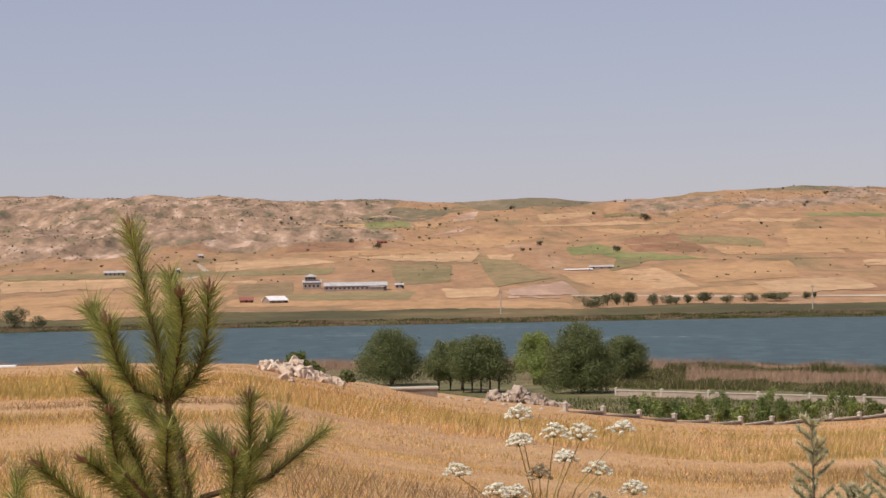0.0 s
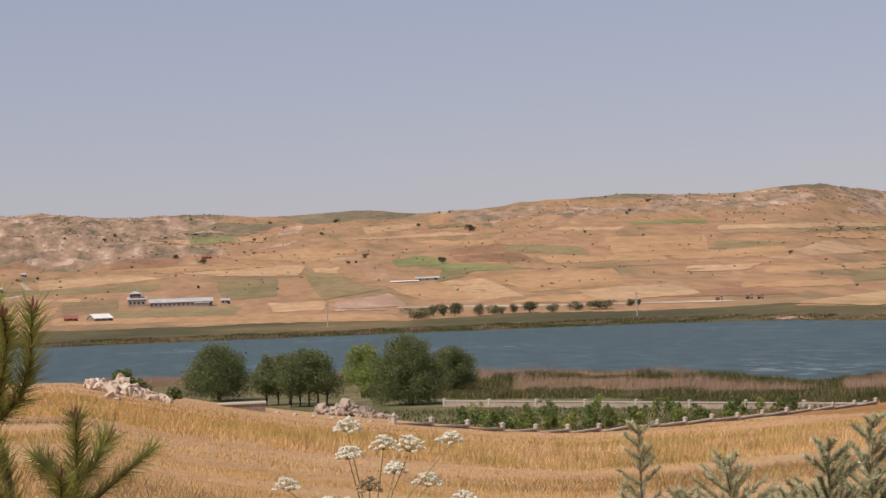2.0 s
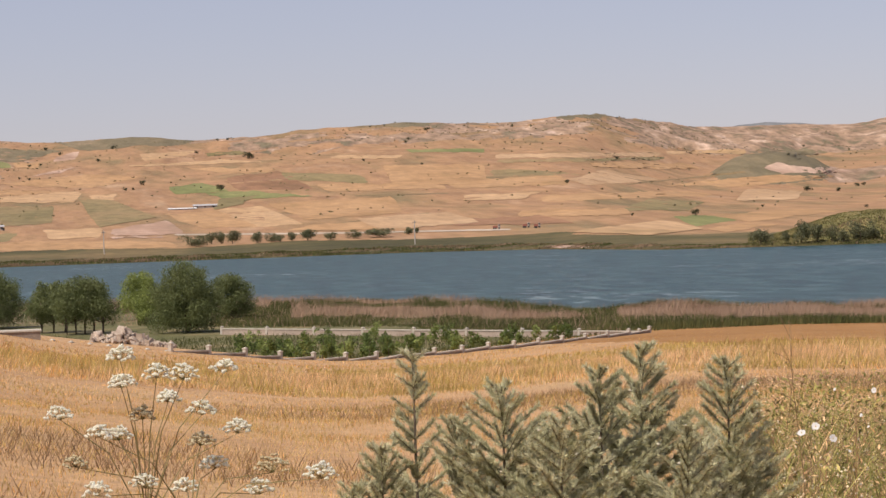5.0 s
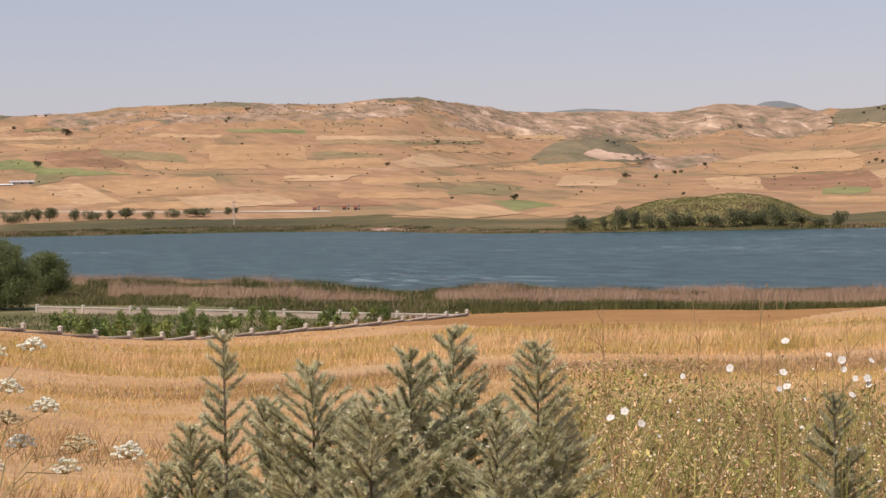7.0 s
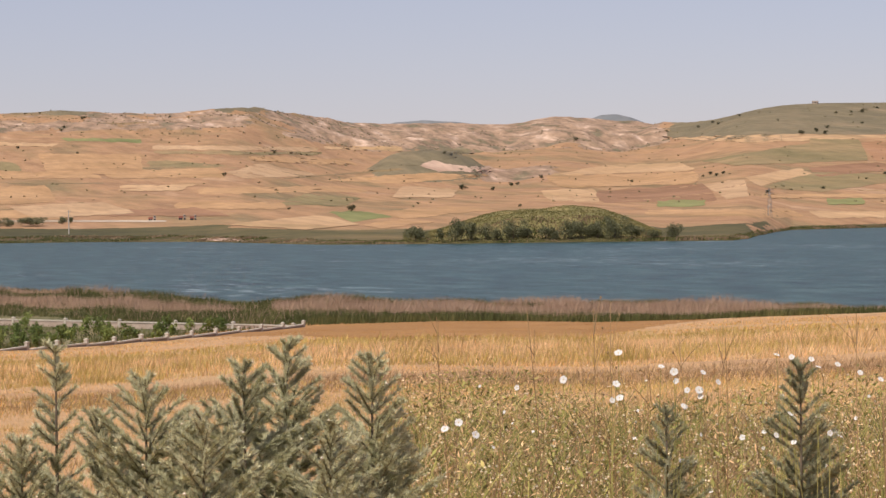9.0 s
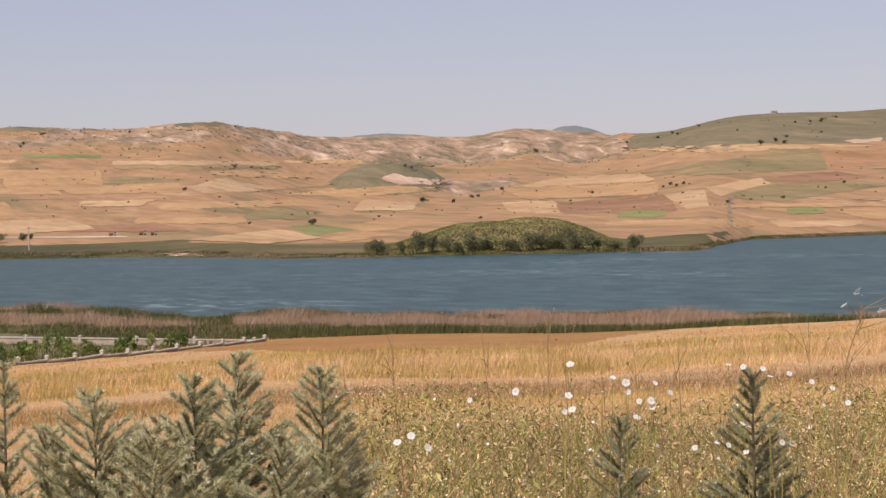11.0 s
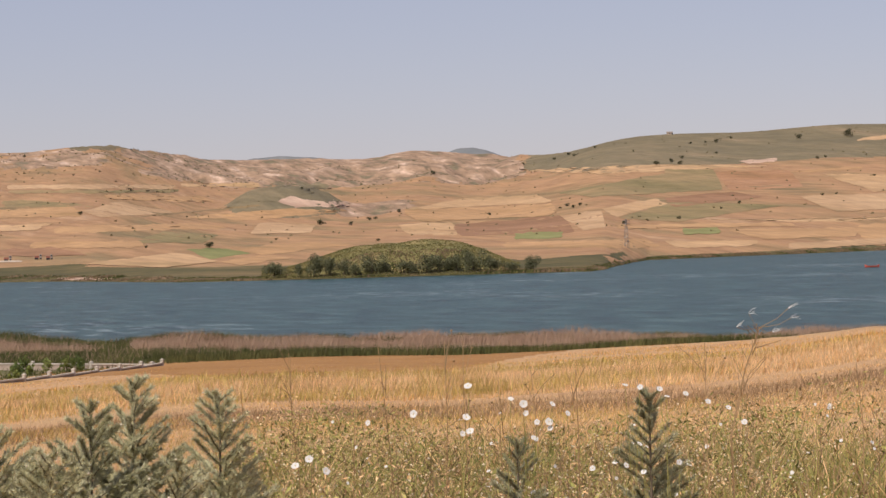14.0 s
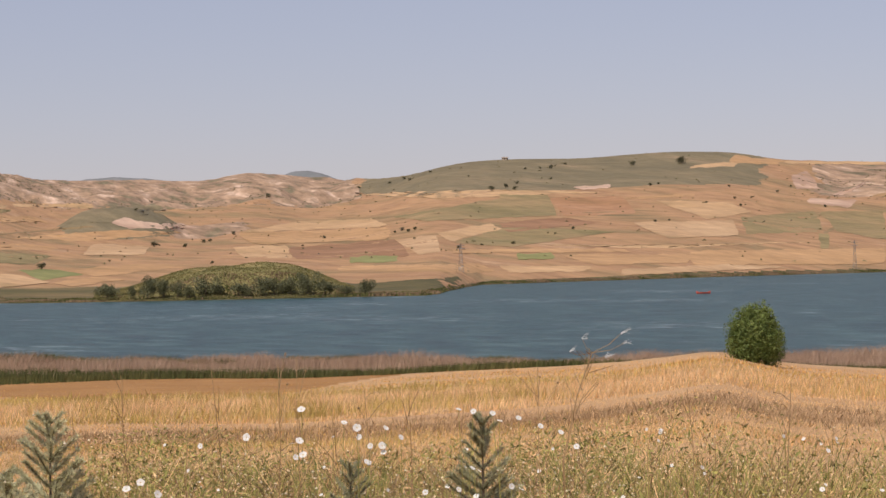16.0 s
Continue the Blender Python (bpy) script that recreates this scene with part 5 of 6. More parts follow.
# ---------------------------------------------------------------- grass of the near field
MAT_STRAW = surface("pale straw", [(0.35, (0.64, 0.41, 0.22)), (0.5, (0.74, 0.50, 0.28)), (0.66, (0.82, 0.60, 0.36))], 3.0, vary=0.42, translucent=0.2)
MAT_GOLD = surface("golden dry grass", [(0.35, (0.58, 0.30, 0.095)), (0.5, (0.70, 0.40, 0.135)), (0.66, (0.78, 0.49, 0.18))], 4.0, vary=0.42, translucent=0.2)
MAT_RUSTGRASS = surface("rusty dry grass", [(0.35, (0.34, 0.16, 0.045)), (0.5, (0.43, 0.215, 0.065)), (0.66, (0.53, 0.29, 0.10))], 5.0, vary=0.25, translucent=0.2)
MAT_OLIVE = surface("half-dry olive grass", [(0.35, (0.35, 0.265, 0.085)), (0.5, (0.50, 0.37, 0.125)), (0.66, (0.66, 0.485, 0.175))], 3.0, vary=0.35, translucent=0.2)
MAT_WEED = surface("green weed stems", [(0.35, (0.18, 0.19, 0.06)), (0.5, (0.30, 0.29, 0.095)), (0.66, (0.50, 0.43, 0.17))], 0.5, vary=0.6, translucent=0.2)
MAT_BROWN = surface("brown seeding grass", [(0.35, (0.24, 0.155, 0.085)), (0.5, (0.33, 0.22, 0.125)), (0.66, (0.42, 0.30, 0.17))], 2.0, vary=0.3, translucent=0.2)
MAT_DRYSTEM = surface("dry brown stems", [(0.4, (0.20, 0.13, 0.065)), (0.6, (0.32, 0.22, 0.12))], 1.0, vary=0.3)


def sward(seed, count, d0, d1, low, high, width0, width1, az0=-12, az1=36):
    """Splits a stretch of grass into straw, golden and olive blades by its belts."""
    rng = np.random.default_rng(seed)
    az, d = scatter(rng, count, az0, az1, d0, d1)
    edge = along(az, FIELD_EDGE)
    keep = d < edge + 5
    az, d, edge = az[keep], d[keep], edge[keep]
    x, y = d * np.sin(np.radians(az)), d * np.cos(np.radians(az))
    broad = fbm(x, y, 30.0, 3, 81)
    small = fbm(x, y, 5.0, 3, 85) + 0.5 * fbm(x, y, 1.3, 2, 87)
    # belts: mown stubble close by, then a taller belt, then orange dry grass up to the rim
    near_rim = 66 + 5 * broad + 3 * small + 8 * smooth((az - 24) / 6)
    belt = smooth((d - near_rim) / 5) * smooth((135 - d + 25 * broad) / 20)
    mown = smooth((d - 50 - 10 * broad) / 5) * (1 - smooth((d - near_rim) / 5))
    front = 1 - smooth((d - 50 - 10 * broad) / 6)
    gold = 0.25 + 0.50 * smooth((d - 95) / 50) - 0.12 * belt + 0.30 * smooth((4 - az) / 6) * (1 - mown) + 0.6 * broad
    olive = 0.12 + 0.60 * belt * (0.6 + 1.6 * np.clip(small + broad, -0.4, 0.6)) + 0.30 * front + 0.7 * np.clip(small + 0.4 * broad, 0, 1) * (1 - 0.6 * mown)
    olive = olive * (1 - 0.65 * smooth((az - 25) / 4))
    h = low + (high - low) * rng.random(len(az)) ** 1.5
    tufts = np.clip(2.2 * fbm(x, y * 0.6, 0.7, 2, 89), -0.6, 1.0)
    h = h * (0.75 + 0.35 * belt + 0.9 * np.clip(small, -0.4, 1)) * (1 - 0.5 * mown) * (1 + belt * (0.45 + 1.0 * tufts))
    p = rng.random(len(az))
    is_olive = p < olive
    rust = smooth((az - 9) / 7) * smooth((25 - az) / 6)
    rust = smooth(rust * 4) * smooth((d - edge * (1 - 0.5 * rust) - 14 * broad) / 10)
    rust = np.maximum(rust, 0.5 * smooth((7 - az) / 7) * smooth((d - 85 + 20 * broad) / 30))
    is_olive &= rng.random(len(az)) > rust
    is_rust = ~is_olive & (rng.random(len(az)) < rust * 0.85)
    is_gold = ~is_olive & ~is_rust & (rng.random(len(az)) < gold)
    h = h * (1 - 0.6 * rust)
    w = rng.uniform(width0, width1, len(az))
    for pick, mat, name, label in ((is_olive, MAT_OLIVE, "olive_grass", "half-dry olive grass in the field"), (is_gold, MAT_GOLD, "golden_grass", "golden dry grass covering the field"),
                                   (is_rust, MAT_RUSTGRASS, "rusty_grass", "short rusty orange dry grass in the field"),
                                   (~is_olive & ~is_gold & ~is_rust, MAT_STRAW, "straw_grass", "pale straw-coloured grass in the field")):
        blades(name, az[pick], d[pick], h[pick], w[pick], 0.42, mat, label, "grass", rng)


sward(51, 300000, 18, 50, 0.05, 0.20, 0.006, 0.015)
sward(52, 340000, 50, 110, 0.06, 0.22, 0.012, 0.03)
sward(53, 230000, 110, 262, 0.05, 0.17, 0.03, 0.08)


rng = np.random.default_rng(57)
az, d = scatter(rng, 120000, -12, 34, 19, 62)
x, y = d * np.sin(np.radians(az)), d * np.cos(np.radians(az))
keep = rng.random(len(az)) < np.clip(2.6 * fbm(x * 0.5, y, 6.0, 3, 131) - 0.2 + 0.3 * smooth((9 - az) / 8), 0, 0.85)
az, d = az[keep], d[keep]
blades("brown_grass", az, d, rng.uniform(0.08, 0.27, len(az)), rng.uniform(0.008, 0.02, len(az)), 0.6, MAT_BROWN, "brown seeding grass in patches of the field", "grass", rng)

# tall weeds close to the eye
rng = np.random.default_rng(61)
az, d = scatter(rng, 90000, 14.5, 37, 12.0, 27.0)
x, y = d * np.sin(np.radians(az)), d * np.cos(np.radians(az))
thick = np.clip(0.55 + 1.1 * fbm(x, y, 3.0, 3, 91) + 0.25 * smooth((az - 16) / 2) - 0.25 * smooth((d - 19) / 6), 0, 1)
thick = thick * (1 - 0.75 * smooth((az - 26.5) / 3))
keep = rng.random(len(az)) < thick
az, d = az[keep], d[keep]
h = rng.uniform(0.22, 0.66, len(az)) * (0.8 + 0.5 * rng.random(len(az)) ** 3) * np.clip(0.9 + 1.5 * fbm(x[keep], y[keep], 1.1, 3, 93), 0.4, 1.5)
green = rng.random(len(az)) < 0.7
blades("weeds", az[green], d[green], h[green], rng.uniform(0.006, 0.014, green.sum()), 0.55, MAT_WEED, "green tangle of roadside weeds", "weeds", rng, 2)
blades("dry_weeds", az[~green], d[~green], h[~green] * 1.1, rng.uniform(0.005, 0.011, (~green).sum()), 0.55, MAT_STRAW, "straw-coloured dry weed stems by the roadside", "weeds", rng, 2)


def flecks(name, count, mat, label, size, seed, low, high):
    rng = np.random.default_rng(seed)
    az, d = scatter(rng, count, 14.5, 37, 12.0, 26.0)
    x, y = d * np.sin(np.radians(az)), d * np.cos(np.radians(az))
    clump = fbm(x, y, 1.6, 3, seed)
    keep = rng.random(count) < np.clip(0.5 + 1.6 * clump, 0.05, 1) * smooth((az - 14.5) / 2.5) * (1 - 0.75 * smooth((az - 26.5) / 3))
    az, d, x, y, clump = az[keep], d[keep], x[keep], y[keep], clump[keep]
    k = len(az)
    z = ground(az, d) + (low + (high - low) * rng.random(k) ** 1.3) * (0.9 + 0.7 * clump)
    c = np.stack([x, y, z], -1)
    t = rng.normal(size=(k, 3))
    t /= np.linalg.norm(t, axis=1)[:, None]
    q = np.cross(t, rng.normal(size=(k, 3)))
    q /= np.linalg.norm(q, axis=1)[:, None]
    s = (size * rng.uniform(0.5, 1.5, k))[:, None]
    v = np.stack([c - t * s, c + q * s * 0.27, c + t * s, c - q * s * 0.27], 1).reshape(-1, 3)
    tagged(new(name, mesh_of(name, v, np.arange(4 * k).reshape(-1, 4), mat)), label, "weeds", kind="stuff")


flecks("weed_leaves", 80000, MAT_WEED, "small green leaves on the roadside weeds", 0.025, 71, 0.15, 0.85)
flecks("dark_leaves", 26000, MAT_DRYSTEM, "brown withered leaves on the weeds", 0.017, 73, 0.1, 0.8)
flecks("seed_heads", 80000, MAT_STRAW, "straw-coloured seed heads on the weeds", 0.015, 75, 0.3, 0.98)


def stick(points, r0, r1, out):
    """Adds a three-sided tapered stick along points to out = (verts, faces)."""
    vs, fs = out
    n = len(points)
    start = len(vs)
    for k, p in enumerate(points):
        r = r0 + (r1 - r0) * k / (n - 1)
        q = points[min(k + 1, n - 1)] - points[max(k - 1, 0)]
        side = q.cross(Vector((0.31, 0.87, 0.2))).normalized()
        up = q.cross(side).normalized()
        for a in (0, 2.094, 4.189):
            vs.append(p + side * (r * math.cos(a)) + up * (r * math.sin(a)))
    for k in range(n - 1):
        for s in range(3):
            a, b = start + k * 3 + s, start + k * 3 + (s + 1) % 3
            fs.append((a, b, b + 3, a + 3))


def blob(p, r, out):
    vs, fs = out
    s = len(vs)
    for dx, dy, dz in ((1, 0, 0), (0, 1, 0), (-1, 0, 0), (0, -1, 0), (0, 0, 1), (0, 0, -1)):
        vs.append(p + Vector((dx, dy, dz)) * r)
    for a, b in ((0, 1), (1, 2), (2, 3), (3, 0)):
        fs.append((s + a, s + b, s + 4, s + 4))
        fs.append((s + b, s + a, s + 5, s + 5))


def mesh_mixed(name, out, mat):
    me = bpy.data.meshes.new(name)
    me.from_pydata([tuple(v) for v in out[0]], [], [tuple(dict.fromkeys(f)) for f in out[1]])
    me.materials.append(mat)
    me.validate()
    return me


rnd = random.Random(77)
dry, live, heads = ([], []), ([], []), ([], [])
for k in range(2300):
    a = rnd.uniform(14.5, 36)
    if rnd.random() < 0.75 * float(smooth((a - 26.5) / 3)):
        continue
    dd = rnd.uniform(11, 22)
    base = spot(a, dd, -0.05)
    out = dry if rnd.random() < 0.55 else live
    h = rnd.uniform(0.3, 0.95) * (1.3 if rnd.random() < 0.06 else 1)
    lean = Vector((rnd.gauss(0.12, 0.35), rnd.gauss(0, 0.35), 1)) * h
    pts = [base + lean * t + Vector((rnd.gauss(0, 0.012), rnd.gauss(0, 0.012), 0)) for t in (0, 0.3, 0.6, 0.85, 1)]
    stick(pts, 0.004, 0.0016, out)
    for b in range(rnd.randint(4, 9)):
        t = rnd.uniform(0.45, 0.97)
        i = min(3, int(t * 4))
        s = base + lean * t
        w = Vector((rnd.gauss(0, 1), rnd.gauss(0, 1), rnd.uniform(0.7, 1.6))).normalized() * rnd.uniform(0.05, 0.2) * h
        e = s + w
        stick([s, s + w * 0.5 + Vector((0, 0, 0.01)), e], 0.0022, 0.0012, out)
        if rnd.random() < 0.8:
            blob(e, rnd.uniform(0.003, 0.010), heads)
for a0, a1, e1 in ((19.25, 18.95, -2.35), (17.2, 16.75, -2.45), (20.45, 20.35, -2.3), (20.85, 20.8, -2.15), (21.9, 21.6, -3.1), (26.5, 26.3, -2.45), (23.6, 23.3, -3.0), (18.0, 18.3, -3.0),
                   (28.6, 28.9, -3.2), (22.7, 22.3, -2.9), (30.1, 29.7, -3.0), (24.1, 24.6, -3.3), (15.9, 15.7, -3.3), (31.6, 32.0, -2.9)):
    dd = rnd.uniform(9.5, 12.5)
    base, tip = spot(a0, dd, -0.05), Vector((dd * math.sin(radians(a1)), dd * math.cos(radians(a1)), EYE_Z + dd * math.tan(radians(e1))))
    pts = [base.lerp(tip, t) + Vector((rnd.gauss(0, 0.012), 0, 0)) for t in (0, 0.3, 0.55, 0.8, 1)]
    stick(pts, 0.0042, 0.0016, dry)
    for b in range(rnd.randint(5, 9)):
        s = base.lerp(tip, rnd.uniform(0.55, 0.97))
        w = Vector((rnd.gauss(0, 1), rnd.gauss(0, 1), rnd.uniform(0.9, 1.8))).normalized() * rnd.uniform(0.06, 0.2)
        stick([s, s + w * 0.5 + Vector((0, 0, 0.01)), s + w], 0.002, 0.0011, dry)
        if rnd.random() < 0.6:
            blob(s + w, rnd.uniform(0.004, 0.008), dry)
tagged(new("weed_stalks", mesh_mixed("weed_stalks", dry, MAT_DRYSTEM)), "thin branching dry brown weed stalks with seed heads", "weeds", kind="stuff")
MAT_HEAD = surface("bleached seed heads", [(0.4, (0.74, 0.60, 0.39)), (0.6, (0.86, 0.77, 0.58))], 0.3, vary=0.35, translucent=0.2)
tagged(new("pale_heads", mesh_mixed("pale_heads", heads, MAT_HEAD)), "bleached seed heads at the tips of weed stalks", "weeds", kind="stuff")
tagged(new("green_stalks", mesh_mixed("green_stalks", live, MAT_WEED)), "thin branching green weed stalks", "weeds", kind="stuff")


# ---------------------------------------------------------------- shoots with needles
def needle_mesh(name, shoots, per_metre, length, width, angle, mat, rng, bare=0.0):
    """Needles set round shoots; each shoot is a list of points. angle: from the shoot's way, in degrees."""
    V = []
    for pts in shoots:
        P = np.array([tuple(p) for p in pts], float)
        seg = np.linalg.norm(np.diff(P, axis=0), axis=1)
        total = seg.sum()
        n = max(6, int(total * per_metre))
        s = np.sort(rng.random(n)) * total * (1 - bare) + total * bare
        cum = np.concatenate([[0], np.cumsum(seg)])
        i = np.clip(np.searchsorted(cum, s) - 1, 0, len(seg) - 1)
        u = ((s - cum[i]) / np.maximum(seg[i], 1e-6))[:, None]
        p = P[i] * (1 - u) + P[i + 1] * u
        way = (P[i + 1] - P[i]) / np.maximum(seg[i], 1e-6)[:, None]
        r = rng.normal(size=(n, 3))
        side = r - (r * way).sum(1)[:, None] * way
        side /= np.linalg.norm(side, axis=1)[:, None]
        a = np.radians(angle * rng.uniform(0.6, 1.35, n))[:, None]
        dirn = way * np.cos(a) + side * np.sin(a)
        dirn[:, 2] += 0.08
        ln = (length * rng.uniform(0.7, 1.15, n))[:, None]
        acr = np.cross(dirn, rng.normal(size=(n, 3)))
        acr /= np.linalg.norm(acr, axis=1)[:, None] + 1e-9
        w = acr * width / 2
        V.append(np.stack([p - w, p + w, p + dirn * ln], 1))
    v = np.concatenate(V).reshape(-1, 3)
    return mesh_of(name, v, np.arange(len(v)).reshape(-1, 3), mat)


def aloft(az, el, d):
    """A place at a heading, elevation and distance from the eye's stand."""
    return Vector((d * math.sin(radians(az)), d * math.cos(radians(az)), EYE_Z + d * math.tan(radians(el))))


MAT_PINE = surface("pine needles", [(0.35, (0.20, 0.22, 0.06)), (0.5, (0.29, 0.31, 0.085)), (0.66, (0.42, 0.43, 0.14))], 0.15, rough=0.5, vary=0.35, translucent=0.25)
MAT_PINEWOOD = surface("pine twig bark", [(0.4, (0.11, 0.07, 0.04)), (0.6, (0.18, 0.115, 0.065))], 0.03, (0.7, 1.2), 0.01, bump=0.002)
MAT_CANDLE = surface("brown pine buds", [(0.4, (0.22, 0.13, 0.075)), (0.6, (0.30, 0.19, 0.11))], 0.02)
MAT_FIR = surface("silvery fir needles", [(0.35, (0.45, 0.44, 0.27)), (0.5, (0.58, 0.565, 0.37)), (0.66, (0.70, 0.68, 0.49))], 0.10, rough=0.55, vary=0.35, translucent=0.2)
MAT_FIR_DARK = surface("dark fir needles", [(0.35, (0.28, 0.285, 0.17)), (0.5, (0.38, 0.38, 0.24)), (0.66, (0.52, 0.51, 0.36))], 0.10, rough=0.55, vary=0.35, translucent=0.2)
MAT_FIRWOOD = surface("fir twig bark", [(0.4, (0.13, 0.10, 0.07)), (0.6, (0.20, 0.155, 0.11))], 0.03, (0.7, 1.2), 0.01)

MAT_DRYTIP = surface("pale bud scales", [(0.4, (0.62, 0.52, 0.40)), (0.6, (0.78, 0.70, 0.58))], 0.05, vary=0.3)

PINE_D = 8.0
pine_at = spot(-5.85, PINE_D, 0)
pine = thing("pine_sapling", pine_at, "young pine with long green needles and brown buds", "tree")


def shoot(name, points, r0, r1, candle=True, dense=1700, bare=0.0, needles=True, depth=0.0):
    """One shoot of the pine through headings and elevations; depth: how far it leans away from the eye towards its tip."""
    pts = [aloft(a - 0.27, e - 0.10, PINE_D + depth * k / (len(points) - 1)) - pine_at for k, (a, e) in enumerate(points)]
    fine = []
    for a, b in zip(pts, pts[1:]):
        fine += [a.lerp(b, t / 3) for t in range(3)]
    fine.append(pts[-1])
    bm = bmesh.new()
    tube(bm, fine, [r0 + (r1 - r0) * k / (len(fine) - 1) for k in range(len(fine))], 7)
    s = part(name, bm, MAT_PINEWOOD, pine)
    if needles:
        part("needles", needle_mesh("needles", [fine], dense, 0.098, 0.0034, 46, MAT_PINE, np.random.default_rng(len(pine.children) + 5), bare), MAT_PINE, s)
    if candle:
        tip, way = fine[-1], (fine[-1] - fine[-2]).normalized()
        bm = bmesh.new()
        for k in range(3):
            off = Vector((0.012 * (k - 1), 0.006 * (k % 2), 0))
            ln = 0.05 if k == 1 else 0.035
            tube(bm, [tip + off * 0.3, tip + off + way * ln * 0.6, tip + off * 1.2 + way * ln], [0.0055, 0.006, 0.002], 6)
        part("bud", bm, MAT_CANDLE, s, "brown bud")


shoot("leader", [(-6.27, -2.37), (-6.45, -1.17), (-6.71, -0.03), (-6.93, 1.10), (-7.08, 1.78)], 0.011, 0.005)
shoot("trunk", [(-5.81, -6.85), (-5.86, -4.47), (-6.08, -2.94), (-6.27, -2.37)], 0.02, 0.0115, candle=False, dense=900)
shoot("branch", [(-6.25, -2.21), (-5.66, -1.67), (-5.40, -0.87), (-5.33, 0.30)], 0.008, 0.004, depth=-0.15)
shoot("branch", [(-6.22, -2.13), (-6.03, -1.09), (-5.91, -0.37), (-5.98, 0.23)], 0.008, 0.004, depth=-0.25)
shoot("branch", [(-6.26, -1.81), (-6.12, -0.53), (-6.19, 0.68)], 0.007, 0.004, depth=0.25)
shoot("branch", [(-6.43, -2.17), (-7.02, -1.88), (-7.41, -1.22), (-7.63, -0.38)], 0.008, 0.004, depth=-0.1)
shoot("branch", [(-7.18, -1.75), (-7.56, -0.98), (-7.83, -0.41), (-7.98, -0.01)], 0.006, 0.004, depth=0.2)
shoot("branch", [(-5.85, -5.74), (-6.67, -4.68), (-6.97, -3.56), (-7.35, -2.75), (-7.62, -2.22), (-8.11, -1.61)], 0.01, 0.004, depth=-0.3)
shoot("branch", [(-5.85, -5.90), (-6.75, -4.60), (-7.53, -3.94), (-8.16, -3.49)], 0.008, 0.004, depth=-0.2)
shoot("branch", [(-5.84, -6.61), (-7.79, -5.05), (-8.72, -3.99), (-9.19, -3.56)], 0.008, 0.004, depth=-0.1)
shoot("branch", [(-5.86, -5.02), (-6.26, -4.30), (-6.35, -3.73), (-6.32, -2.77)], 0.007, 0.004, depth=-0.3, candle=False)
shoot("branch", [(-5.85, -5.82), (-7.14, -4.59), (-7.52, -3.22), (-7.60, -2.42)], 0.007, 0.004, depth=-0.35)
shoot("branch", [(-5.83, -6.30), (-4.75, -5.05), (-4.45, -3.70), (-4.44, -2.22)], 0.009, 0.004, depth=-0.15)
shoot("branch", [(-4.47, -3.62), (-4.04, -3.23), (-3.74, -2.63)], 0.006, 0.004, depth=0.1)
shoot("branch", [(-5.41, -5.75), (-4.95, -4.81), (-4.83, -4.09), (-4.82, -3.49)], 0.007, 0.004, depth=-0.2)
shoot("branch", [(-4.45, -4.10), (-5.04, -3.29), (-5.36, -2.96)], 0.006, 0.003, depth=0.2, candle=False)
shoot("branch", [(-6.00, -3.10), (-6.79, -2.44), (-6.98, -2.12)], 0.006, 0.003, depth=0.3, candle=False)
shoot("branch", [(-5.83, -7.09), (-9.22, -5.24), (-9.75, -4.27), (-9.59, -3.76)], 0.006, 0.003, depth=0.1)

# branches of the pine that hang below
for k in range(9):
    a = k * 2.4
    z0 = 0.35 + 0.09 * k
    pts = [Vector((0, 0, z0)), Vector((0.22 * math.cos(a), 0.22 * math.sin(a), z0 + 0.05)), Vector((0.42 * math.cos(a), 0.42 * math.sin(a), z0 + 0.2))]
    bm = bmesh.new()
    tube(bm, pts, [0.011, 0.009, 0.006], 6)
    s = part("branch", bm, MAT_PINEWOOD, pine)
    part("needles", needle_mesh("needles", [pts], 1500, 0.082, 0.0022, 48, MAT_PINE, np.random.default_rng(40 + k), 0.2), MAT_PINE, s)


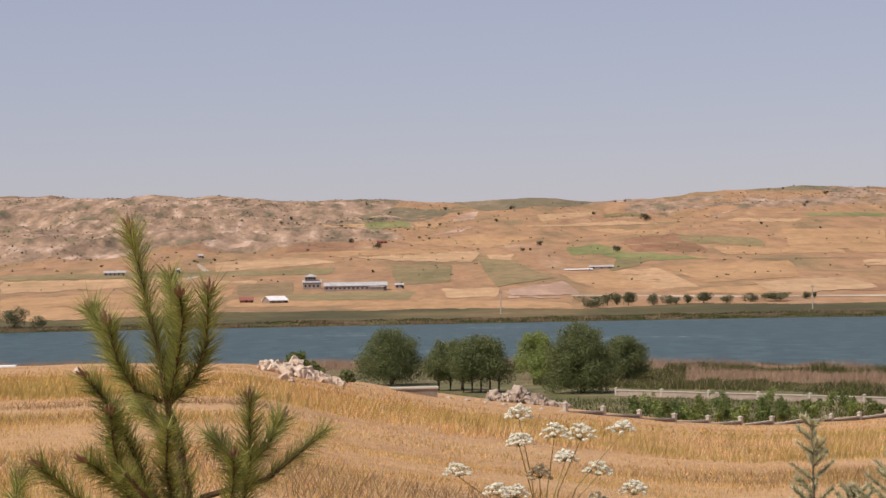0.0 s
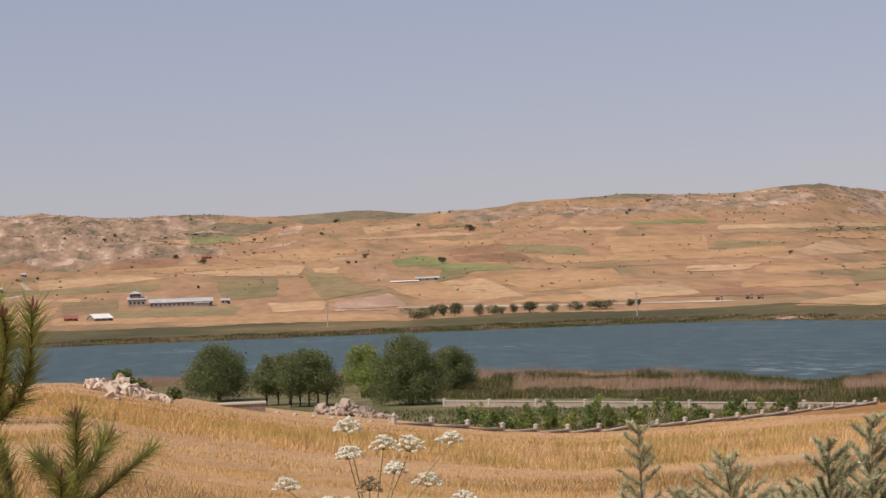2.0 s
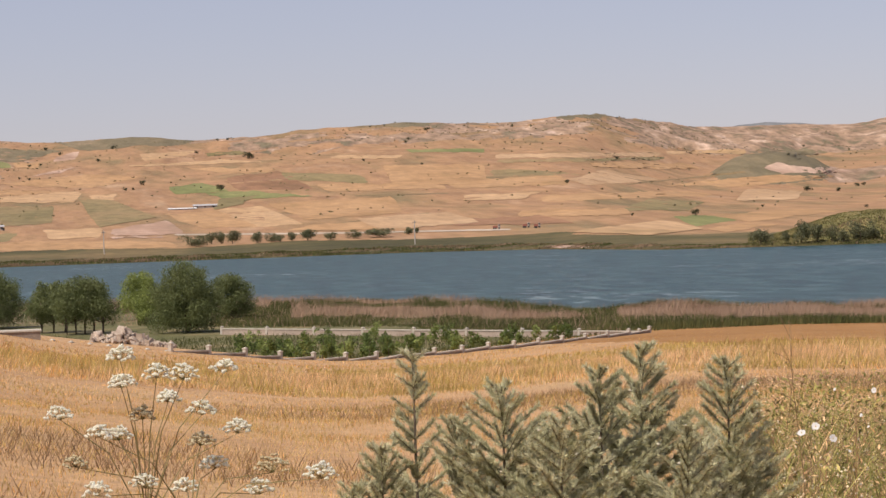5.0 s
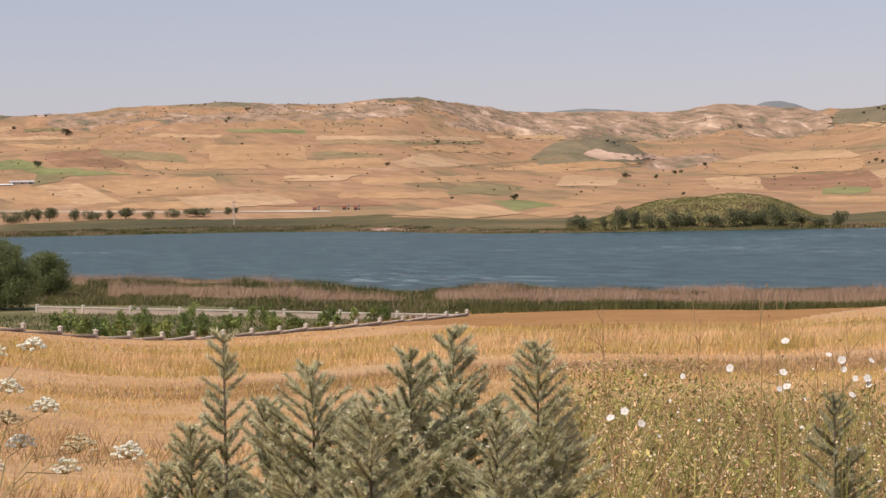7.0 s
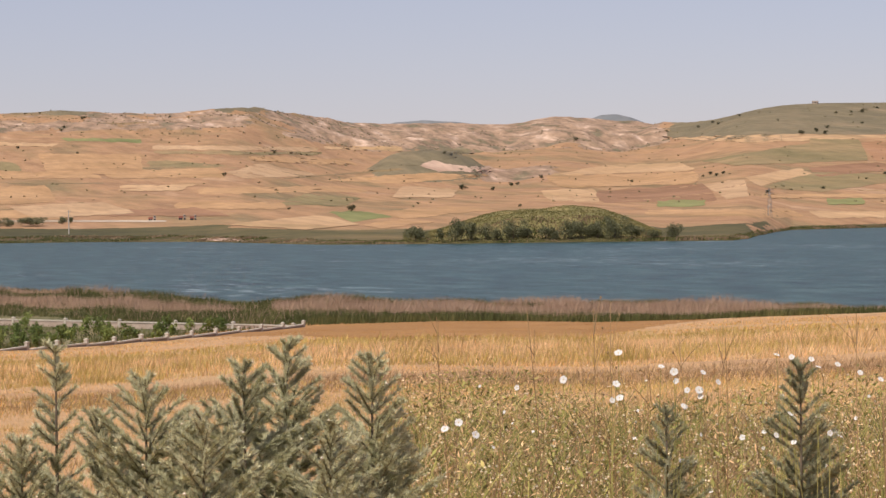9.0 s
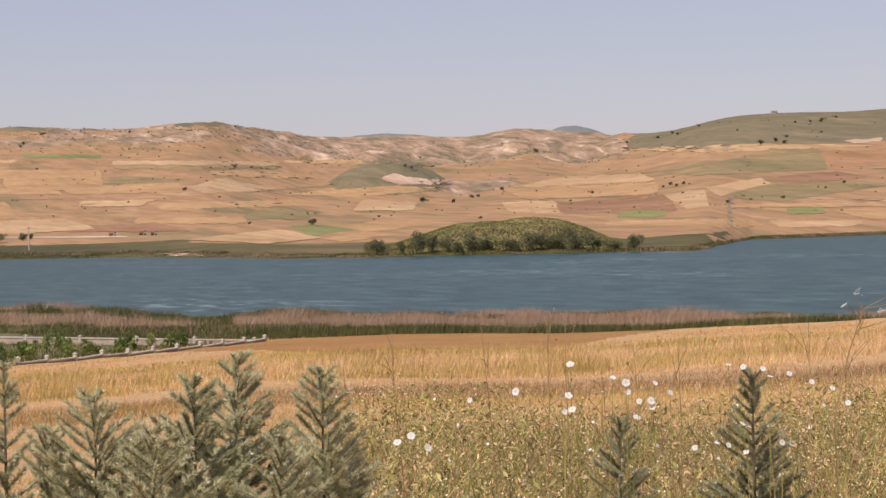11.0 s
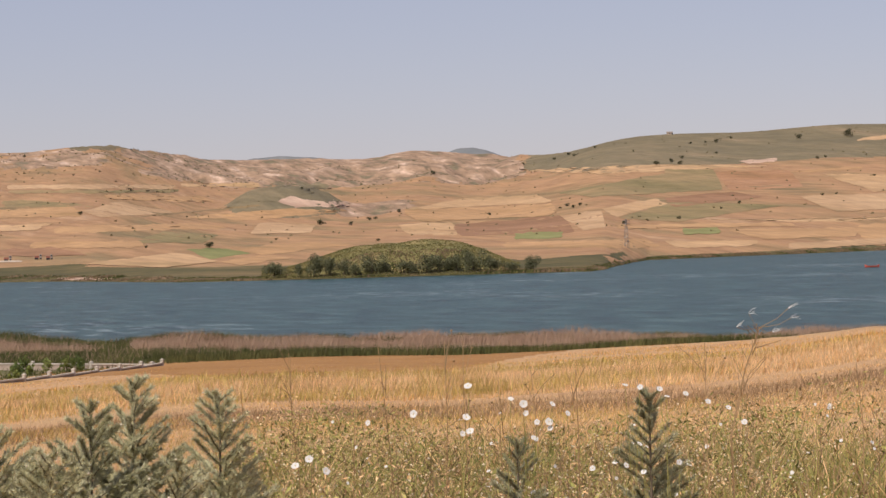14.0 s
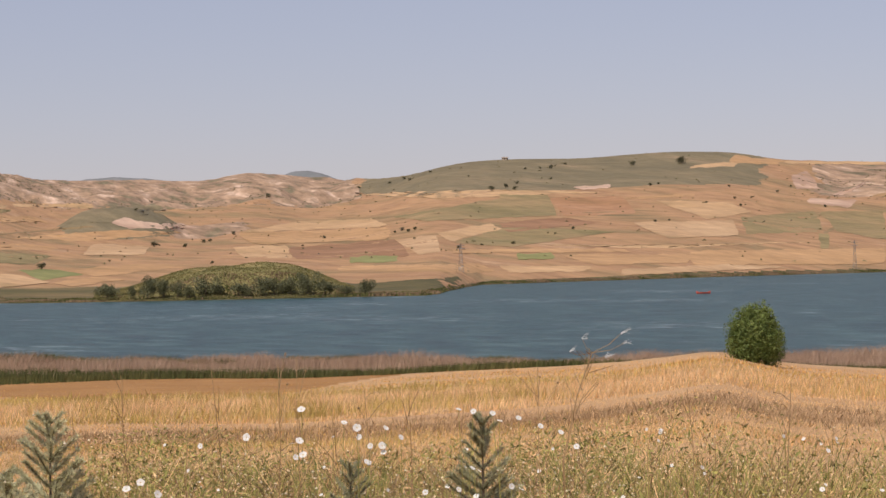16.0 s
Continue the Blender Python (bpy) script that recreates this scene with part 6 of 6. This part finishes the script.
def fir(az, el, d, seed, label, spread=0.42, sparse=1.0, crown=0.62, lean=0.0, mat=None):
    """A young fir whose tip shows at (az, el); crown: length of the needled top in metres."""
    rng = np.random.default_rng(seed)
    tip = aloft(az, el, d)
    at = spot(az, d, 0)
    at = Vector((tip.x, tip.y, at.z))
    t = thing("fir_sapling", at, label, "tree", "young firs by the roadside")
    h = tip.z - at.z
    bm = bmesh.new()
    stem = [Vector((-lean * (1 - u) * 0.2, 0, h * u)) for u in (0, 0.25, 0.5, 0.75, 1)]
    tube(bm, stem, [0.014, 0.011, 0.008, 0.005, 0.002], 7)
    trunk = part("trunk", bm, MAT_FIRWOOD, t)
    twigs, sticks, tips = [[Vector((0, 0, h - 0.12)), Vector((0, 0, h))]], ([], []), ([], [])
    z, k = h - 0.02, 0
    while z > max(0.15, h - crown - 0.45):
        down = h - z
        n = 4 + int(rng.random() * 2.4)
        for b in range(n):
            if rng.random() > sparse:
                continue
            a = rng.random() * 6.283
            ln = min(0.30, 0.035 + spread * down * rng.uniform(0.75, 1.15))
            out = Vector((math.cos(a), math.sin(a), 0))
            s = Vector((-lean * (1 - z / h) * 0.2, 0, z))
            rise = rng.uniform(0.75, 1.0) - 0.4 * min(1, down / 0.7)
            m = s + out * ln * 0.5 + Vector((0, 0, ln * 0.5 * rise))
            e = s + out * ln * 0.95 + Vector((0, 0, ln * (rise * 0.85 + 0.10)))
            if k % 3 == 0 and b == 0:
                blob(e + out * 0.008, 0.0035 + 0.0006 * (k % 5), tips)
            twigs.append([s, m, e])
            stick([s, m, e], 0.003, 0.0012, sticks)
            if ln > 0.13:
                for q in range(int(ln / 0.05)):
                    f = 0.30 + 0.5 * q / max(1, int(ln / 0.05))
                    c = s.lerp(m, f * 2) if f < 0.5 else m.lerp(e, f * 2 - 1)
                    cross = Vector((-out.y, out.x, 0)) * (1 if q % 2 else -1)
                    l2 = ln * 0.40 * (1.1 - f)
                    twigs.append([c, c + (cross * 0.6 + out * 0.7 + Vector((0, 0, 0.45))) * l2])
        z -= 0.032 + 0.012 * rng.random()
        k += 1
    part("twigwork", mesh_mixed("twigwork", sticks, MAT_FIRWOOD), MAT_FIRWOOD, trunk)
    if tips[0]:
        part("dry_tip", mesh_mixed("dry_tip", tips, MAT_DRYTIP), MAT_DRYTIP, t, "pale dry bud scales")
    part("needles", needle_mesh("needles", twigs, 2300, 0.0195, 0.0029, 46, mat or MAT_FIR, rng), MAT_FIR, t, "grey-green needles")
    return t


fir(8.09, -2.98, 7.4, 1, "thin sparse silvery fir with a bare leader", 0.16, 0.8, 0.7)
fir(9.0, -4.55, 7.6, 12, "small silvery fir among taller ones", 0.45)
fir(10.11, -3.78, 7.2, 2, "silvery grey-green young fir with upswept branches", 0.55)
fir(12.35, -3.50, 7.5, 3, "dense silvery grey-green young fir", 0.5)
fir(13.33, -3.02, 7.7, 4, "tall dense silvery grey-green young fir", 0.42)
fir(15.27, -3.36, 7.4, 5, "slender silvery grey-green young fir", 0.38)
fir(11.4, -4.6, 7.0, 13, "low silvery fir below the taller ones", 0.5)
fir(14.3, -4.9, 7.1, 14, "low silvery fir between two taller ones", 0.5)
fir(7.3, -5.1, 7.3, 15, "low silvery fir at the edge of the group", 0.4)
fir(22.0, -4.62, 9.0, 6, "small dark grey-green fir among weeds", 0.32, 0.75, crown=0.0, mat=MAT_FIR_DARK)
fir(25.05, -3.62, 8.6, 7, "slender dark grey-green fir among weeds", 0.30, 0.8, mat=MAT_FIR_DARK)
fir(6.6, -6.0, 7.3, 16, "low silvery fir in dry grass", 0.4)


# ---------------------------------------------------------------- white umbels
MAT_UMBEL = surface("creamy white florets", [(0.4, (0.84, 0.82, 0.68)), (0.6, (0.92, 0.90, 0.80))], 0.02, vary=0.08, translucent=0.35)
MAT_FADED = surface("faded florets", [(0.4, (0.56, 0.47, 0.29)), (0.6, (0.68, 0.59, 0.40))], 0.02, vary=0.15, translucent=0.2)
MAT_UMBELSTEM = surface("umbel stems", [(0.4, (0.17, 0.15, 0.06)), (0.6, (0.28, 0.21, 0.10))], 0.05)


def umbel_plant(base_az, d, heads, seed, label):
    rng = random.Random(seed)
    at = spot(base_az, d, 0)
    t = thing("umbel_plant", at, label, "wildflower", "white umbels")
    crotch = aloft(base_az, -6.6, d) - at
    for k, (a, e, size, fresh) in enumerate(heads):
        top = aloft(a - 0.12, e, d + rng.uniform(-0.25, 0.25)) - at
        out = ([], [])
        bend = crotch.lerp(top, 0.55) + Vector(((top.x - crotch.x) * -0.12, 0, 0.02))
        hub = top - Vector((0, 0, size * 0.9))
        stick([Vector((crotch.x * 0.6, crotch.y * 0.6, 0)), crotch, bend, hub], 0.0034, 0.0014, out)
        stem = part("stem", mesh_mixed("stem", out, MAT_UMBELSTEM), MAT_UMBELSTEM, t)
        rays, flor = ([], []), ([], [])
        n = int(19 + 6 * rng.random())
        for i in range(n):
            r, an = math.sqrt((i + 0.5) / n) * size, i * 2.4
            tipp = top + Vector((r * math.cos(an), r * math.sin(an), -0.75 * r * r / size + rng.uniform(-0.006, 0.006)))
            stick([hub, hub.lerp(tipp, 0.5), tipp], 0.0009, 0.0006, rays)
            for q in range(6):
                o = Vector((rng.gauss(0, 0.0042), rng.gauss(0, 0.0042), rng.gauss(0, 0.0018)))
                blob(tipp + o, rng.uniform(0.0034, 0.0056), flor)
        part("ray_cluster", mesh_mixed("ray_cluster", rays, MAT_UMBELSTEM), MAT_UMBELSTEM, stem)
        part("flower_head", mesh_mixed("flower_head", flor, MAT_UMBEL if fresh else MAT_FADED), MAT_UMBEL, stem, "cream-white florets" if fresh else "faded florets")


umbel_plant(1.9, 7.5, [(1.55, -2.55, 0.042, 1), (1.55, -3.18, 0.040, 1), (2.35, -3.00, 0.040, 1), (2.95, -3.02, 0.046, 1), (3.90, -2.92, 0.042, 1), (2.6, -3.6, 0.034, 1),
                       (3.35, -3.85, 0.044, 1), (0.15, -3.84, 0.042, 1), (1.45, -4.36, 0.044, 1), (4.15, -4.30, 0.046, 1), (2.0, -3.95, 0.036, 0)], 1,
            "branching wild carrot with cream-white umbels")
umbel_plant(2.9, 7.2, [(3.6, -5.10, 0.042, 1), (6.0, -5.38, 0.046, 1), (0.45, -4.98, 0.034, 0), (4.9, -5.15, 0.055, 0), (2.0, -5.45, 0.045, 1), (1.0, -4.3, 0.036, 1), (0.9, -5.6, 0.04, 1),
                       (2.9, -5.6, 0.04, 1), (3.3, -4.6, 0.036, 0), (4.6, -5.7, 0.045, 1)], 2,
            "low wild carrot with white and faded umbels")


# ---------------------------------------------------------------- white flowers among the weeds
MAT_PETAL = surface("white petals", [(0.4, (0.80, 0.79, 0.76)), (0.6, (0.88, 0.87, 0.85))], 0.05, rough=0.6, translucent=0.3)
MAT_EYE = surface("yellow flower eye", [(0.4, (0.55, 0.40, 0.06)), (0.6, (0.65, 0.48, 0.09))], 0.02)


def petal_mesh(seed):
    rng = random.Random(seed)
    bm = bmesh.new()
    for k in range(5):
        a = k * 1.2566 + rng.uniform(-0.1, 0.1)
        m = Matrix.Rotation(a, 3, "Z")
        row0 = []
        for u, w, z in ((0.08, 0.12, 0), (0.45, 0.5, 0.1), (0.8, 0.62, 0.2), (1.0, 0.36, 0.16)):
            row0.append((bm.verts.new(m @ Vector((u, -w / 1.25, z))), bm.verts.new(m @ Vector((u, 0, z + 0.05))), bm.verts.new(m @ Vector((u, w / 1.25, z)))))
        for p, q in zip(row0, row0[1:]):
            bm.faces.new((p[0], q[0], q[1], p[1]))
            bm.faces.new((p[1], q[1], q[2], p[2]))
    me = bpy.data.meshes.new("petals")
    bm.to_mesh(me)
    bm.free()
    me.materials.append(MAT_PETAL)
    return me


PETALS = [petal_mesh(k) for k in range(4)]
bm = bmesh.new()
bmesh.ops.create_icosphere(bm, subdivisions=1, radius=0.16, matrix=Matrix.Translation((0, 0, 0.08)))
EYE = bpy.data.meshes.new("eye")
bm.to_mesh(EYE)
bm.free()
EYE.materials.append(MAT_EYE)
flower_count = [0]


def flower(az, el, d, r=0.014):
    flower_count[0] += 1
    k = flower_count[0]
    rng = random.Random(900 + k)
    top = aloft(az, el, d)
    at = Vector((top.x + rng.gauss(0, 0.05), top.y + rng.gauss(0, 0.05), spot(az, d).z))
    t = thing("white_flower", at, "white five-petalled flower on a thin weed stem", "wildflower", "white flowers in the weeds")
    out = ([], [])
    up = top - at
    stick([Vector((0, 0, -0.03)), up * 0.5 + Vector((rng.gauss(0, 0.03), 0, 0)), up], 0.0018, 0.0011, out)
    part("stem", mesh_mixed("stem", out, MAT_WEED), MAT_WEED, t)
    f = new("petals", PETALS[k % 4])
    f.parent = t
    f.matrix_local = Matrix.Translation(up) @ pose(0, 0, 0, 55 + rng.gauss(0, 18), rng.gauss(0, 18), rng.gauss(-15, 25)) @ pose(0, 0, 0, 0, 0, rng.uniform(0, 72)) @ Matrix.Diagonal((r, r, r, 1))
    e = new("eye", EYE)
    e.parent = f


flower(16.93, -5.02, 8.5)
flower(17.25, -4.88, 8.5)
flower(17.63, -5.16, 8.5)
flower(19.67, -3.92, 8.5)
flower(20.87, -4.03, 8.5)
flower(20.95, -4.35, 8.5)
flower(22.19, -3.76, 8.5)
flower(22.76, -4.18, 8.5)
flower(20.93, -3.32, 8.5)
flower(21.90, -3.64, 8.5, 0.0105)
flower(22.85, -3.78, 8.5, 0.0105)
flower(22.49, -4.18, 8.5, 0.0105)
flower(20.72, -4.09, 8.5, 0.0105)
flower(24.52, -3.39, 8.5, 0.0105)
flower(24.86, -3.44, 8.5, 0.0105)
flower(26.39, -3.80, 8.5, 0.0105)
flower(24.81, -4.73, 8.5, 0.0105)
flower(24.89, -5.37, 8.5, 0.0105)
flower(25.70, -5.16, 8.5, 0.0105)
flower(23.73, -5.26, 8.5, 0.0105)
flower(20.78, -4.40, 8.5, 0.0105)
flower(22.40, -4.54, 8.5, 0.0105)
flower(22.24, -3.97, 8.5, 0.0105)
flower(23.19, -4.00, 8.5, 0.0105)
flower(25.30, -3.49, 8.5, 0.0105)
flower(26.85, -3.95, 8.5, 0.0105)
flower(25.89, -3.61, 8.5, 0.0105)
flower(25.46, -3.67, 8.5, 0.0105)
flower(25.92, -5.23, 8.5, 0.0105)
flower(24.49, -5.21, 8.5, 0.0105)
flower(27.20, -4.28, 8.5, 0.0105)
flower(22.79, -4.33, 8.5, 0.0105)
rng = np.random.default_rng(31)
for k in range(54):
    a = float(rng.uniform(17.5, 34.5))
    flower(a, float(rng.uniform(-6.6, -3.9)), float(rng.uniform(9, 13)), float(rng.uniform(0.006, 0.011)))

# the tall dry stalk with silky threads
stalk_at = spot(27.1, 8.5, 0)
stalk = thing("dry_stalk", stalk_at, "tall dry weed stalk with white silky seed threads", "weed")
out = ([], [])
pts = [Vector((0, 0, 0)), aloft(26.9, -4.6, 8.5) - stalk_at, aloft(27.25, -3.1, 8.5) - stalk_at, aloft(27.6, -2.15, 8.5) - stalk_at]
stick(pts, 0.005, 0.002, out)
rnd = random.Random(5)
for k in range(16):
    t = rnd.uniform(0.35, 1.0)
    s = pts[1].lerp(pts[3], t)
    stick([s, s + Vector((rnd.gauss(0, 0.05), rnd.gauss(0, 0.05), rnd.uniform(0.02, 0.09)))], 0.0018, 0.001, out)
part("stem", mesh_mixed("stem", out, MAT_DRYSTEM), MAT_DRYSTEM, stalk)
silk = surface("silky seed threads", [(0.4, (0.72, 0.72, 0.70)), (0.6, (0.84, 0.84, 0.82))], 0.05, translucent=0.3)
for a, e in ((27.10, -1.83), (27.98, -1.72), (28.04, -1.94), (27.62, -2.25), (26.80, -2.12)):
    out = ([], [])
    tip = aloft(a + 0.28, e, 8.5) - stalk_at
    for k in range(5):
        fray = [Vector((rnd.gauss(0, 0.004), rnd.gauss(0, 0.004), rnd.gauss(0, 0.004))) for _ in range(3)]
        stick([tip + fray[0] * 0.4, tip + fray[1] + Vector((0.012, 0, 0.006)), tip + fray[2] * 1.6 + Vector((0.027, 0.0, 0.006))], 0.0008, 0.0004, out)
    part("thread", mesh_mixed("thread", out, silk), silk, stalk, "white silky threads")
    out = ([], [])
    stick([pts[3], pts[3].lerp(tip, 0.6) + Vector((0, 0, -0.01)), tip], 0.0014, 0.0008, out)
    part("twig", mesh_mixed("twig", out, MAT_DRYSTEM), MAT_DRYSTEM, stalk)
